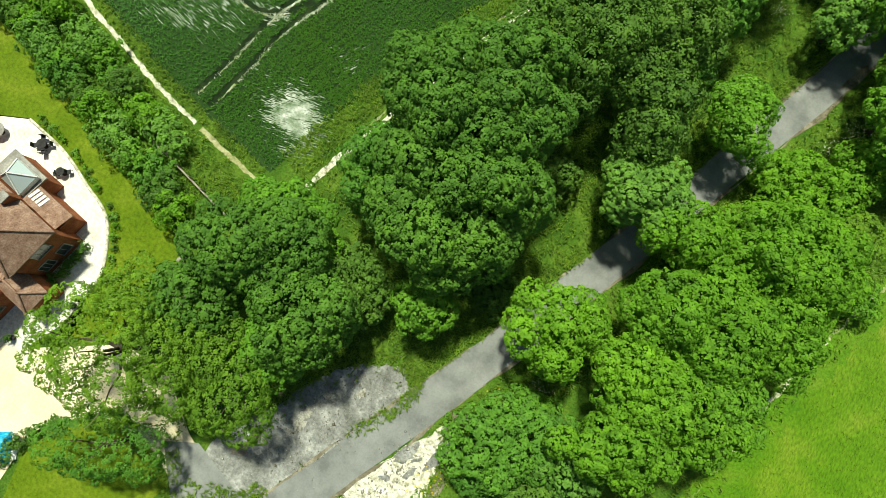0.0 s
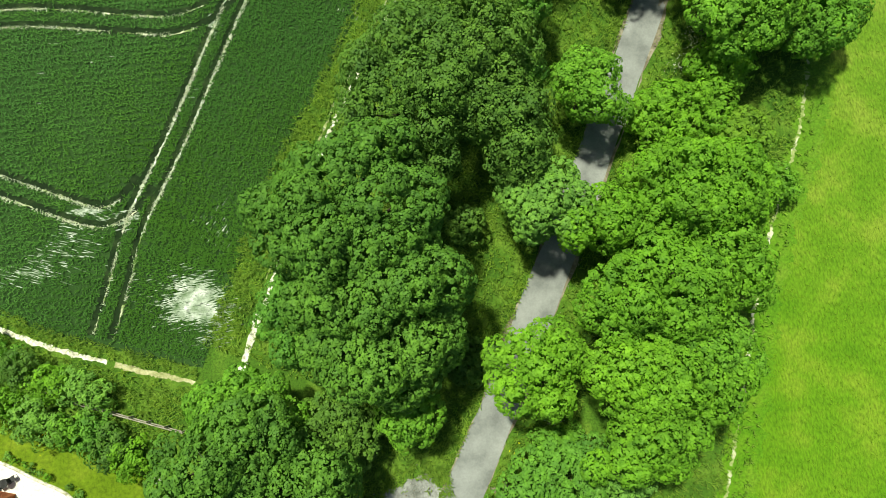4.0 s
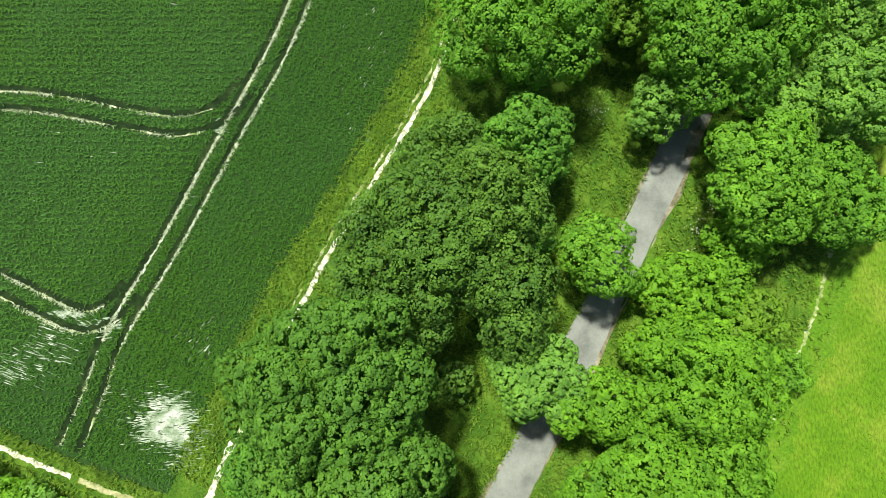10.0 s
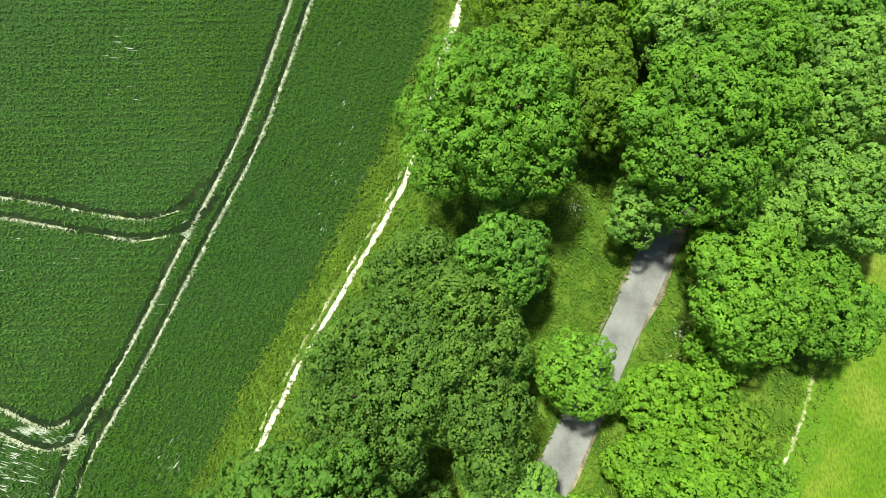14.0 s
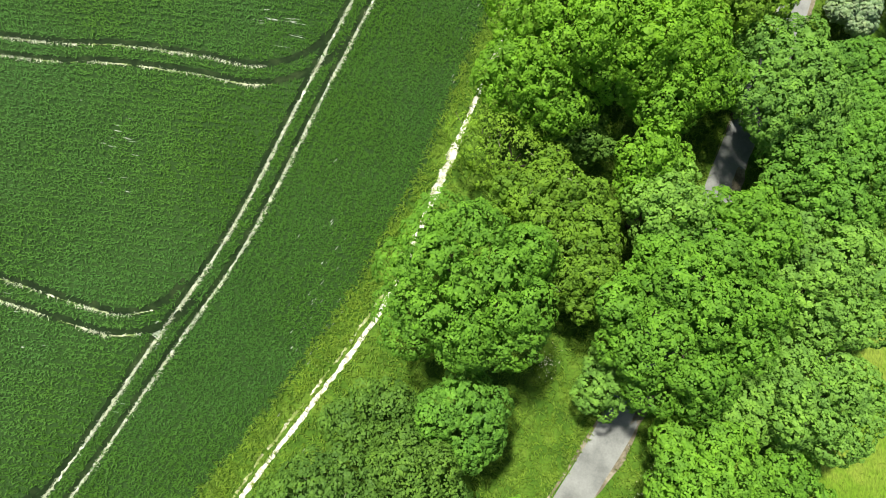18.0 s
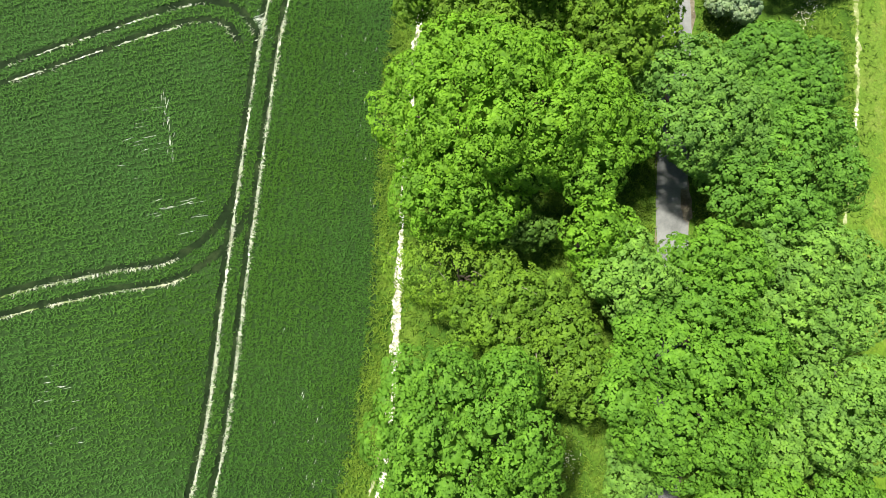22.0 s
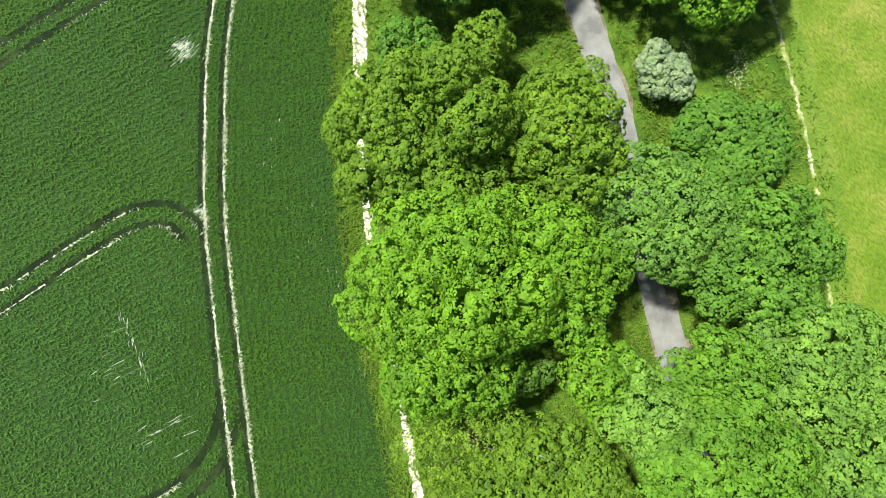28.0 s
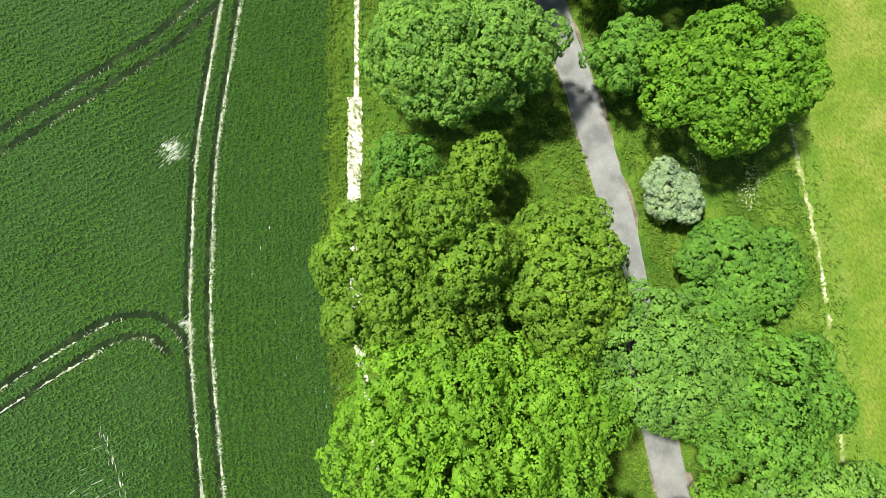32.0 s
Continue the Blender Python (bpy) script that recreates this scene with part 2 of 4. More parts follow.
def empty(name, x, y, z=0.0, rz=0.0):
    ob = new(name)
    ob.matrix_basis = pose(x, y, z, 0, 0, rz)
    ob.empty_display_size = 0.3
    return ob


def child(name, me, parent, label=""):
    ob = new(name, me)
    ob.parent = parent
    return tagged(ob, label)


def part(name, bm, mat, parent, label=""):
    me = bpy.data.meshes.new(name)
    bm.to_mesh(me)
    bm.free()
    me.materials.append(mat)
    return child(name, me, parent, label)


def spline(pts, step=1.0):
    """A smooth line through points, sampled about every step metres."""
    p = np.array(pts, float)
    p = np.vstack([2 * p[0] - p[1], p, 2 * p[-1] - p[-2]])
    out = []
    for i in range(1, len(p) - 2):
        n = max(2, int(np.linalg.norm(p[i + 1] - p[i]) / step))
        for t in np.arange(n) / n:
            a, b, c, d = p[i - 1], p[i], p[i + 1], p[i + 2]
            out.append(0.5 * (2 * b + (c - a) * t + (2 * a - 5 * b + 4 * c - d) * t * t + (3 * b - a - 3 * c + d) * t ** 3))
    out.append(p[-2])
    return np.array(out)


def side(line):
    """Unit normals to the right of a line."""
    d = np.gradient(line, axis=0)
    d /= np.linalg.norm(d, axis=1, keepdims=True)
    return np.stack([d[:, 1], -d[:, 0]], 1)


def ribbon(name, line, left, right, z, mat, wobble=0.0, seed=1, dashes=0.0, ragged=0.0):
    """A strip along a line, from left to right metres of it, with uneven edges."""
    rng = np.random.default_rng(seed)
    if ragged:
        line = spline(line[::2], 0.17)
    n = side(line)
    k = len(line)
    w = lambda: rng.normal(0, ragged, k) + np.convolve(rng.normal(0, 1, k + 4), np.ones(5) / 2.2, "valid") * wobble * (0.5 if ragged else 1)  # noqa: E731
    a, b = line + n * (left + w())[:, None], line + n * (right + w())[:, None]
    v = np.concatenate([np.c_[a, np.full(k, z)], np.c_[b, np.full(k, z)]])
    i = np.arange(k - 1)
    if dashes:
        i = i[np.convolve(rng.normal(0, 1, k + 5), np.ones(7) / 2.6, "valid")[: k - 1] < dashes]
    f = np.stack([i + k, i + k + 1, i + 1, i], 1)
    return new(name, mesh_from(name, v, f, mat))


def blob(name, x, y, rx, ry, z, mat, turn=0.0, seed=1, uneven=0.25, n=48):
    """A flat patch with an uneven outline."""
    rng = np.random.default_rng(seed)
    a = np.linspace(0, 2 * np.pi, n, endpoint=False)
    r = 1 + sum(rng.normal(0, uneven / (k + 1)) * np.cos(k * a + rng.uniform(0, 6)) for k in range(2, 9))
    px, py, c, s = rx * r * np.cos(a), ry * r * np.sin(a), math.cos(turn), math.sin(turn)
    v = np.vstack([[x, y, z], np.c_[x + c * px - s * py, y + s * px + c * py, np.full(n, z)]])
    i = np.arange(n)
    return new(name, mesh_from(name, v, np.stack([0 * i, i + 1, (i + 1) % n + 1], 1), mat))


def polygon(name, pts, z, mat):
    bm = bmesh.new()
    f = bm.faces.new([bm.verts.new((x, y, z)) for x, y in pts])
    if f.normal.z < 0 or sum(pts[i - 1][0] * pts[i][1] - pts[i][0] * pts[i - 1][1] for i in range(len(pts))) < 0:
        f.normal_flip()
    bmesh.ops.triangulate(bm, faces=bm.faces[:])
    me = bpy.data.meshes.new(name)
    bm.to_mesh(me)
    bm.free()
    me.materials.append(mat)
    return new(name, me)


def uneven(pts, amount=0.3, step=0.4, seed=1):
    """The outline pts with ragged edges."""
    rng = np.random.default_rng(seed)
    p = np.array(pts, float)
    out = []
    for a, b in zip(p, np.roll(p, -1, 0)):
        n = max(1, int(np.linalg.norm(b - a) / step))
        for t in np.arange(n) / n:
            q = a + (b - a) * t
            w = noise.noise_vector((q[0] * 0.7, q[1] * 0.7, seed * 7.0)) * 1.6 + noise.noise_vector((q[0] * 2.6, q[1] * 2.6, seed * 3.0))
            out.append((q[0] + w[0] * amount, q[1] + w[1] * amount))
    return out


def structure(ob, label, category):
    return tagged(ob, label, category, kind="structure")


# ---- the lines of the plan ----
PATH = spline([(-22.3, -23.5), (-17, -11.2), (-13, -2.5), (-9.2, 4.3), (-5.1, 11.6), (-2.6, 17), (-0.2, 25), (1.8, 32.5), (3.7, 39.5), (6.3, 48), (9.3, 56.3), (13.5, 65.5), (18.2, 75.5), (24.5, 89), (32, 106)], 0.6)
TRAM = spline([(-36.5, -20), (-34.9, -15.1), (-33.2, -9.3), (-29.2, -1.5), (-23.9, 10), (-18.9, 21), (-14.0, 36.5), (-9.6, 50.2), (-6.4, 59.5), (-3.2, 66.6), (0.9, 75), (6.8, 84.5), (14, 96), (22, 110)], 0.5)
EDGE = spline([(-26.3, -24), (-22.6, -15), (-17.2, -3.5), (-12.6, 4), (-8.3, 12), (-5.2, 18.5), (-1.9, 27), (0.2, 34.5), (3.2, 46), (6.3, 55.5), (10.4, 65), (14.8, 73.7), (21, 87), (29, 104)], 1.0)
ROAD = spline([(-26, -76), (-17.5, -62), (-10, -49.3), (-5.0, -40.8), (-2.0, -35.5), (1.6, -29), (4.9, -22.5), (8.6, -15.5), (12.2, -8.3), (16.5, 0), (20.8, 9), (23.6, 15.5), (26, 23), (28.4, 32), (30.6, 39), (33.0, 46.5), (35, 53.5), (36.4, 60.5), (37.8, 68), (39, 76), (40, 88), (41, 110)], 0.8)
TRACK = spline([(16, -55), (19.5, -43), (22.5, -34), (26.8, -21), (30.4, -12.5), (33.4, -6), (35.4, 0.5), (38.2, 12), (42.3, 23), (46.3, 31.5), (49.3, 38.6), (52.5, 48), (55, 56), (58.2, 68), (62, 88)], 0.7)
HEDGE = spline([(-75, -4), (-60, -12), (-51.4, -16), (-45.2, -18.7), (-39.6, -21.2), (-33, -23.4), (-27, -25.3)], 0.7)

structure(polygon("ground", [(-1200, -1200), (1200, -1200), (1200, 1200), (-1200, 1200)], -0.02, M_ROUGH), "rough green grass land reaching to the horizon", "ground")
crop_pts = [tuple(p) for p in EDGE] + [(40, 130), (-120, 130), (-120, 8)] + [tuple(p) for p in (HEDGE + side(HEDGE) * -1.3)[:-2]]
structure(polygon("field", crop_pts, 0.0, M_SOIL), "dark green floor of a wheat field", "field")
past = [tuple(p) for p in TRACK] + [(140, 130), (140, -90), (14, -90)]
structure(polygon("pasture", past, 0.0, M_PASTURE), "bright yellow-green grazed pasture", "pasture")
HALF = np.interp(ROAD[:, 1], [-76, -30, 0, 40, 110], [1.75, 1.72, 1.62, 1.5, 1.48])   # half the lane's width
structure(ribbon("road", ROAD, -HALF, HALF, 0.02, M_ROAD, 0.04, 3), "narrow grey asphalt country lane", "road")
structure(ribbon("road_verge", ROAD, HALF - 0.12, HALF + 0.22, 0.008, M_DIRT, 0.16, 4), "strip of brown dirt and grit beside the lane", "verge")
structure(ribbon("road_verge", ROAD, -HALF - 0.2, -HALF + 0.06, 0.008, M_DIRT, 0.12, 5), "thin strip of brown dirt beside the lane", "verge")
structure(ribbon("footpath", PATH[5:], -0.2, 0.25, 0.012, M_CHALK, 0.07, 6, ragged=0.035), "worn white chalk footpath along the field edge", "path")
structure(ribbon("footpath", PATH[12:80], -0.75, -0.57, 0.01, M_TRACK, 0.12, 16, dashes=0.35, ragged=0.035), "second thin chalk line beside the footpath", "path")
structure(ribbon("footpath", PATH[(PATH[:, 1] > 49) & (PATH[:, 1] < 60)], -0.55, 0.45, 0.016, M_CHALK, 0.14, 17, ragged=0.035), "widened bare chalk stretch of the footpath", "path")
structure(ribbon("footpath", PATH[(PATH[:, 1] > 63) & (PATH[:, 1] < 74)], -0.75, 0.6, 0.016, M_CHALK, 0.16, 18, ragged=0.035), "broad bare chalk stretch of the footpath", "path")
structure(ribbon("footpath", PATH[(PATH[:, 1] > 21.5) & (PATH[:, 1] < 34)], -0.42, 0.36, 0.016, M_CHALK, 0.16, 19, ragged=0.06), "bare chalk stretch of the footpath beside the oak", "path")
structure(ribbon("track_margin", TRACK, -0.6, 2.4, 0.008, M_MARGIN, 0.5, 52, ragged=0.12), "strip of taller green grass beside the farm track", "verge")
structure(ribbon("footpath", spline([(-20.7, -19.2), (-21.6, -21.6), (-22.8, -25.0)], 0.4), -0.32, 0.3, 0.018, M_CHALK, 0.1, 20, ragged=0.04), "bare white chalk end of the footpath at the field corner", "path")
structure(ribbon("farm_track", TRACK, -0.16, 0.14, 0.012, M_TRACK, 0.16, 7, dashes=1.1, ragged=0.07), "dusty chalky wheel track at the pasture edge", "track")
structure(ribbon("hedge_path", HEDGE[:62], -0.3, 0.2, 0.012, M_CHALK, 0.1, 8, ragged=0.035), "white chalk strip between hedge and field", "path")
structure(ribbon("hedge_path", HEDGE[61:], -0.2, 0.25, 0.012, M_STRAW, 0.14, 9, ragged=0.035), "dry tan end of the chalk strip", "path")


# ---- wheelings in the crop ----
def wheeling(name, pts, seed, width=0.36, gap=1.95, z=0.012, mat=None, stop=0):
    """A pair of wheel ruts through the crop, shade painted into each, with a pale worn edge."""
    line = pts if isinstance(pts, np.ndarray) else spline(pts, 0.5)
    for k, off in enumerate((0.0, gap)):
        structure(ribbon(name, line, off - 0.55, off + 0.22, z + 0.003 * k, M_RUT_SHADE, 0.04, seed + k, ragged=0.05), "wheel rut pressed through the wheat, painted dark for its shade", "wheeling")
        if mat is not M_RUT_SHADE:
            structure(ribbon(name, line[: len(line) - stop], off + (0.04 if mat else -0.01), off + (0.15 if mat else 0.19), z + 0.008 + 0.003 * k, mat or M_TRAM, 0.05, seed + k, dashes=0.7 if mat else 0.0, ragged=0.045), "pale bare wheel line pressed through the wheat", "wheeling")
    WHEELS.extend([(line, 0.0), (line, gap)])
    PALE.extend([(line[: len(line) - stop], o, 1.0 if mat is None else 0.5 if mat is M_FAINT else 0.12) for o in (0.0, gap)])


PALE = []
WHEELS = []
wheeling("wheeling", TRAM[20:], 20)
wheeling("wheeling", TRAM[:21], 22, mat=M_FAINT)
wheeling("wheeling", [(-75, 9), (-58, 3), (-47.5, -2.5), (-41.6, -5.2), (-36, -7.6), (-33.6, -7), (-31.5, -4.6)], 24, z=0.03, mat=M_FAINT, stop=4)
wheeling("wheeling", [(-80, 14.6), (-55, 13.6), (-43, 13.8), (-32, 12), (-27.5, 11.6), (-24, 13), (-21.8, 16)], 28, z=0.03, mat=M_FAINT, stop=9)
wheeling("wheeling", [(-80, 38), (-44, 37.5), (-34, 38.2), (-25.5, 38.2), (-19, 37.9), (-14.3, 40), (-12, 43)], 32, z=0.03, mat=M_FAINT, stop=14)
wheeling("wheeling", [(-80, 60), (-40, 60.5), (-27, 61.6), (-19.5, 62.7), (-13, 63.3), (-8.6, 61.6), (-7.0, 57.5)], 36, z=0.03, mat=M_RUT_SHADE)
wheeling("wheeling", [(-80, 79), (-30, 83), (-16, 85), (-6, 86.4), (2, 87.6), (9, 90)], 40, z=0.03, mat=M_RUT_SHADE)

for pts, sd in (([(-29, 61.4), (-19.5, 62.7), (-13, 63.3)], 44), ([(-32, 59.2), (-19.6, 60.75), (-13.4, 61.3)], 46)):
    structure(ribbon("wheeling", spline(pts, 0.5), 0.02, 0.15, 0.05, M_TRAM, 0.05, sd, dashes=0.9, ragged=0.05), "pale bare wheel line pressed through the wheat", "wheeling")

# bare chalk: x, y, half-axes
BARE = [(-33.3, -9.2, 0.45, 0.5)]
for i, (x, y, rx, ry) in enumerate(BARE):
    structure(blob("bare_patch", x, y, rx * 1.3, ry * 1.3, 0.004 + 0.0008 * i, M_CHALK, 0.0, 5 + i, 0.5, 90), "bare white chalk patch in the wheat", "bare patch")


def streaks(x, y, rx, ry, n, turn, seed, long=0.7):
    """Thin bare streaks scattered about a place, along the drill rows."""
    rng = np.random.default_rng(seed)
    for k in range(n):
        p, q = rng.normal(0, 0.5, 2)
        sx, sy, sl, sw = x + p * rx, y + q * ry, long * rng.uniform(0.3, 1.3), rng.uniform(0.016, 0.05)
        BITS.append((sx, sy, sl, sw, turn + rng.normal(0, 0.08)))


BITS = []
streaks(-27.4, -17.8, 2.2, 2.0, 330, 0.15, 1, 0.36)
streaks(-25.0, -19.4, 1.9, 2.2, 190, 0.1, 27, 0.4)
streaks(-26.6, -17.4, 2.0, 2.1, 620, 0.1, 19, 0.42)
streaks(-26.9, -18.9, 2.4, 0.9, 260, 0.05, 21, 0.45)
streaks(-33.0, -8.9, 1.1, 0.5, 90, 0.0, 22, 0.35)
streaks(-36.6, -8.0, 1.6, 0.4, 90, -0.35, 23, 0.45)
streaks(-36.2, -9.2, 2.8, 0.45, 80, -0.28, 17, 0.4)
streaks(-33.7, -9.3, 0.7, 0.6, 40, 0.3, 18, 0.3)
streaks(-28.4, -17.2, 3.8, 3.0, 90, 0.15, 16, 0.45)
streaks(-24.5, -11.0, 2.2, 2.4, 40, 0.9, 2, 0.28)
streaks(-38.6, -11.4, 3.6, 1.7, 75, -0.28, 3, 0.5)
streaks(-42.8, -13.6, 3.4, 1.3, 75, -0.32, 4, 0.55)
streaks(-33.5, -9.4, 1.0, 1.0, 10, 0.2, 5, 0.4)
streaks(-1.2, 76.0, 1.2, 1.3, 170, 0.35, 6, 0.3)
streaks(-6.5, 59.6, 0.5, 1.2, 90, 0.3, 24, 0.3)
streaks(-24.0, 10.4, 0.5, 1.0, 60, 0.2, 25, 0.3)
streaks(-17.0, 43.0, 3.4, 2.2, 12, 0.0, 7, 0.8)
streaks(-20.0, 50.5, 2.6, 3.5, 16, 0.0, 8, 0.8)
streaks(-31.0, 27.0, 5.0, 7.0, 16, 0.0, 9, 0.5)
streaks(-17.3, 51.5, 0.35, 4.1, 30, 1.34, 20, 0.45)
streaks(-26.0, 3.0, 1.0, 1.0, 4, 0.0, 10, 0.4)
streaks(-39.0, 8.0, 6.0, 6.0, 12, 0.0, 11, 0.5)
streaks(-6.6, 59.8, 0.5, 1.3, 10, 1.3, 12, 0.35)
streaks(-24.2, 10.2, 0.4, 0.9, 8, 1.1, 13, 0.35)
streaks(-9.5, 13.0, 3.0, 14.0, 50, 1.1, 14, 0.3)
streaks(2.2, 52.0, 2.2, 16.0, 48, 1.15, 15, 0.26)
BITS = np.array(BITS)
bv, bf = [], []
for k, (x, y, sl, sw, turn) in enumerate(BITS):
    c, s_ = math.cos(turn), math.sin(turn)
    for px, py in ((-sl, 0), (-sl * 0.3, -sw), (sl * 0.5, -sw * 0.8), (sl, 0), (sl * 0.2, sw), (-sl * 0.6, sw * 0.7)):
        bv.append((x + c * px - s_ * py, y + s_ * px + c * py, 0.011 + 0.0001 * (k % 30)))
    bf.append(tuple(range(6 * k, 6 * k + 6)))
structure(new("bare_streaks", mesh_from("bare_streaks", bv, bf, M_STREAK)), "thin bare chalk streaks between the wheat rows", "bare soil")


# ---- trees ----
def leaves(rng, centre, normal, size, jitter=0.5):
    """Leaf quads at the given centres, turned towards their normals."""
    n = len(centre)
    d = normal + rng.normal(0, jitter, (n, 3)) + (0, 0, 0.12)
    d /= np.linalg.norm(d, axis=1, keepdims=True)
    u = np.cross(d, rng.normal(0, 1, (n, 3)))
    u /= np.linalg.norm(u, axis=1, keepdims=True)
    w = np.cross(d, u)
    s = (size * rng.uniform(0.6, 1.4, n))[:, None]
    v = np.stack([centre - u * s * 0.5, centre - w * s * 0.36 + d * s * 0.08, centre + u * s * 0.6, centre + w * s * 0.36 + d * s * 0.08], 1).reshape(-1, 3)
    return v, np.arange(4 * n).reshape(-1, 4)


g5 = np.tan(np.linspace(-1, 1, 6) * np.pi / 4)
CUBE_V, CUBE_F = [], []
for ax in range(3):
    for sgn in (-1, 1):
        o5 = len(CUBE_V)
        for p5 in g5:
            for q5 in g5:
                v5 = np.roll(np.array([sgn, p5 * sgn, q5]), ax)
                CUBE_V.append(v5 / np.linalg.norm(v5))
        CUBE_F += [(o5 + 6 * i + j, o5 + 6 * i + j + 1, o5 + 6 * i + j + 7, o5 + 6 * i + j + 6) for i in range(5) for j in range(5)]
CUBE_V, CUBE_F = np.array(CUBE_V), np.array(CUBE_F)


def crown_mesh(seed, rx, ry, h, mat, leaf=0.235, low=0.25, lobes=0, airy=1.0, fr=0.42, spiky=0.0, per=25, turn=0.0):
    """A crown of boughs, each set with domed sprays of leaves. low: the share of the height at which it begins; fr: a spray's radius."""
    rng = np.random.default_rng(seed)
    r = (rx + ry) / 2
    lobes = lobes or int(min(34, 7 + 0.42 * r * r))
    rx, ry = rx * 1.03, ry * 1.03
    zc, rz = h * (0.5 + low / 2), h * (0.5 - low / 2)
    k = np.arange(lobes)
    up = (0.97 - 1.25 * (k + 0.5) / lobes + rng.normal(0, 0.07, lobes)).clip(-0.6, 1)
    az = k * 2.39996 + rng.uniform(0, 6) + rng.normal(0, 0.3, lobes)
    fl = np.sqrt(1 - up ** 2)
    size = r * rng.uniform(0.24, 0.43, lobes) * min(1.15, (16 / lobes) ** 0.4)
    reach = 1 + 0.09 * np.cos(2 * az + rng.uniform(0, 6)) + 0.07 * np.cos(3 * az + rng.uniform(0, 6))
    lc = np.stack([fl * np.cos(az) * reach, fl * np.sin(az) * reach, up], 1) * (np.array([rx, ry, rz]) * rng.uniform(0.88, 1.1, (lobes, 1)) - np.c_[size, size, size * 0.8]).clip(0.1)
    lc = np.vstack([lc, [[0, 0, 0]]])
    size = np.r_[size, r * 0.66]
    flat = min(1.0, rz / r)
    axes = np.c_[size, size, size * np.r_[np.full(lobes, max(0.75, flat)), flat]]
    V, F, base = [], [], 0
    for i in range(lobes + 1):
        n = int(4 * np.pi * size[i] ** 2 * airy / (1.62 * fr) ** 2)
        up = 1 - 2 * (np.arange(n) + 0.5) / n
        az = np.arange(n) * 2.39996 + rng.uniform(0, 6)
        q = np.stack([np.sqrt(1 - up ** 2) * np.cos(az), np.sqrt(1 - up ** 2) * np.sin(az), up], 1) + rng.normal(0, 0.3 * fr / size[i], (n, 3))
        q = q[up > -0.55] / np.linalg.norm(q[up > -0.55], axis=1, keepdims=True)
        c = lc[i] + q * axes[i] * rng.uniform(0.86, 1.07, (len(q), 1))
        keep = rng.random(len(c)) < 0.97
        for j in range(lobes + 1):
            if j != i:
                keep &= (((c - lc[j]) / axes[j]) ** 2).sum(1) > 0.8
        c, q = c[keep], q[keep]
        rc = fr * rng.uniform(0.65, 1.4, len(c))
        many = np.maximum(6, (per * (rc / fr) ** 2)).astype(int)
        d = q + (0, 0, 0.45) + rng.normal(0, 0.15, q.shape)
        d /= np.linalg.norm(d, axis=1, keepdims=True)
        cc, dd, rr = np.repeat(c, many, 0), np.repeat(d, many, 0), np.repeat(rc, many)[:, None]
        o = rng.normal(0, 0.62, cc.shape) + dd
        o /= np.linalg.norm(o, axis=1, keepdims=True)
        stretch = rng.uniform(0.78, 1.05, rr.shape) + spiky * np.abs(rng.normal(0, 1.6, rr.shape))
        v, f = leaves(rng, cc + (o - 0.25 * dd) * rr * stretch, o + 0.35 * dd, leaf * (0.75 if airy < 0.84 else 1.0), 0.32)
        V.append(v)
        F.append(f + base)
        base += len(v)
        if airy > 0.84:
            # the shaded inner foliage
            v = lc[i] + CUBE_V * axes[i] * rng.uniform(0.32, 0.57, (len(CUBE_V), 1))
            V.append(v)
            F.append(CUBE_F + base)
            base += len(v)
    V = np.concatenate(V)
    c, s_ = math.cos(radians(turn)), math.sin(radians(turn))
    V[:, :2] = V[:, :2] @ np.array([[c, s_], [-s_, c]])
    lc[:, :2] = lc[:, :2] @ np.array([[c, s_], [-s_, c]])
    V[:, 2] = np.maximum(V[:, 2] + zc, 0.12)
    return mesh_from("crown", V, np.concatenate(F), mat), lc + (0, 0, zc), size


def limb_mesh(name, a, b, ra, rb, seed=0, rings=5, sides=7, mat=None):
    """A tapered, slightly bent limb from a to b."""
    rng = np.random.default_rng(seed)
    a, b = np.array(a, float), np.array(b, float)
    d = (b - a) / np.linalg.norm(b - a)
    u = np.cross(d, (0.3, 0.9, 0.1))
    u /= np.linalg.norm(u)
    w = np.cross(d, u)
    ang = np.linspace(0, 2 * np.pi, sides, endpoint=False)
    V = []
    for k in range(rings):
        t = k / (rings - 1)
        c = a + (b - a) * t + (u * rng.normal(0, 0.04) + w * rng.normal(0, 0.04)) * np.linalg.norm(b - a) * math.sin(math.pi * t)
        rr = ra + (rb - ra) * t + (0.35 * ra * max(0, 1 - 6 * t))
        V.append(c + rr * (np.cos(ang)[:, None] * u + np.sin(ang)[:, None] * w))
    F = [[k * sides + i, k * sides + (i + 1) % sides, (k + 1) * sides + (i + 1) % sides, (k + 1) * sides + i] for k in range(rings - 1) for i in range(sides)]
    return mesh_from(name, np.concatenate(V), F, mat or M_BARK, True)


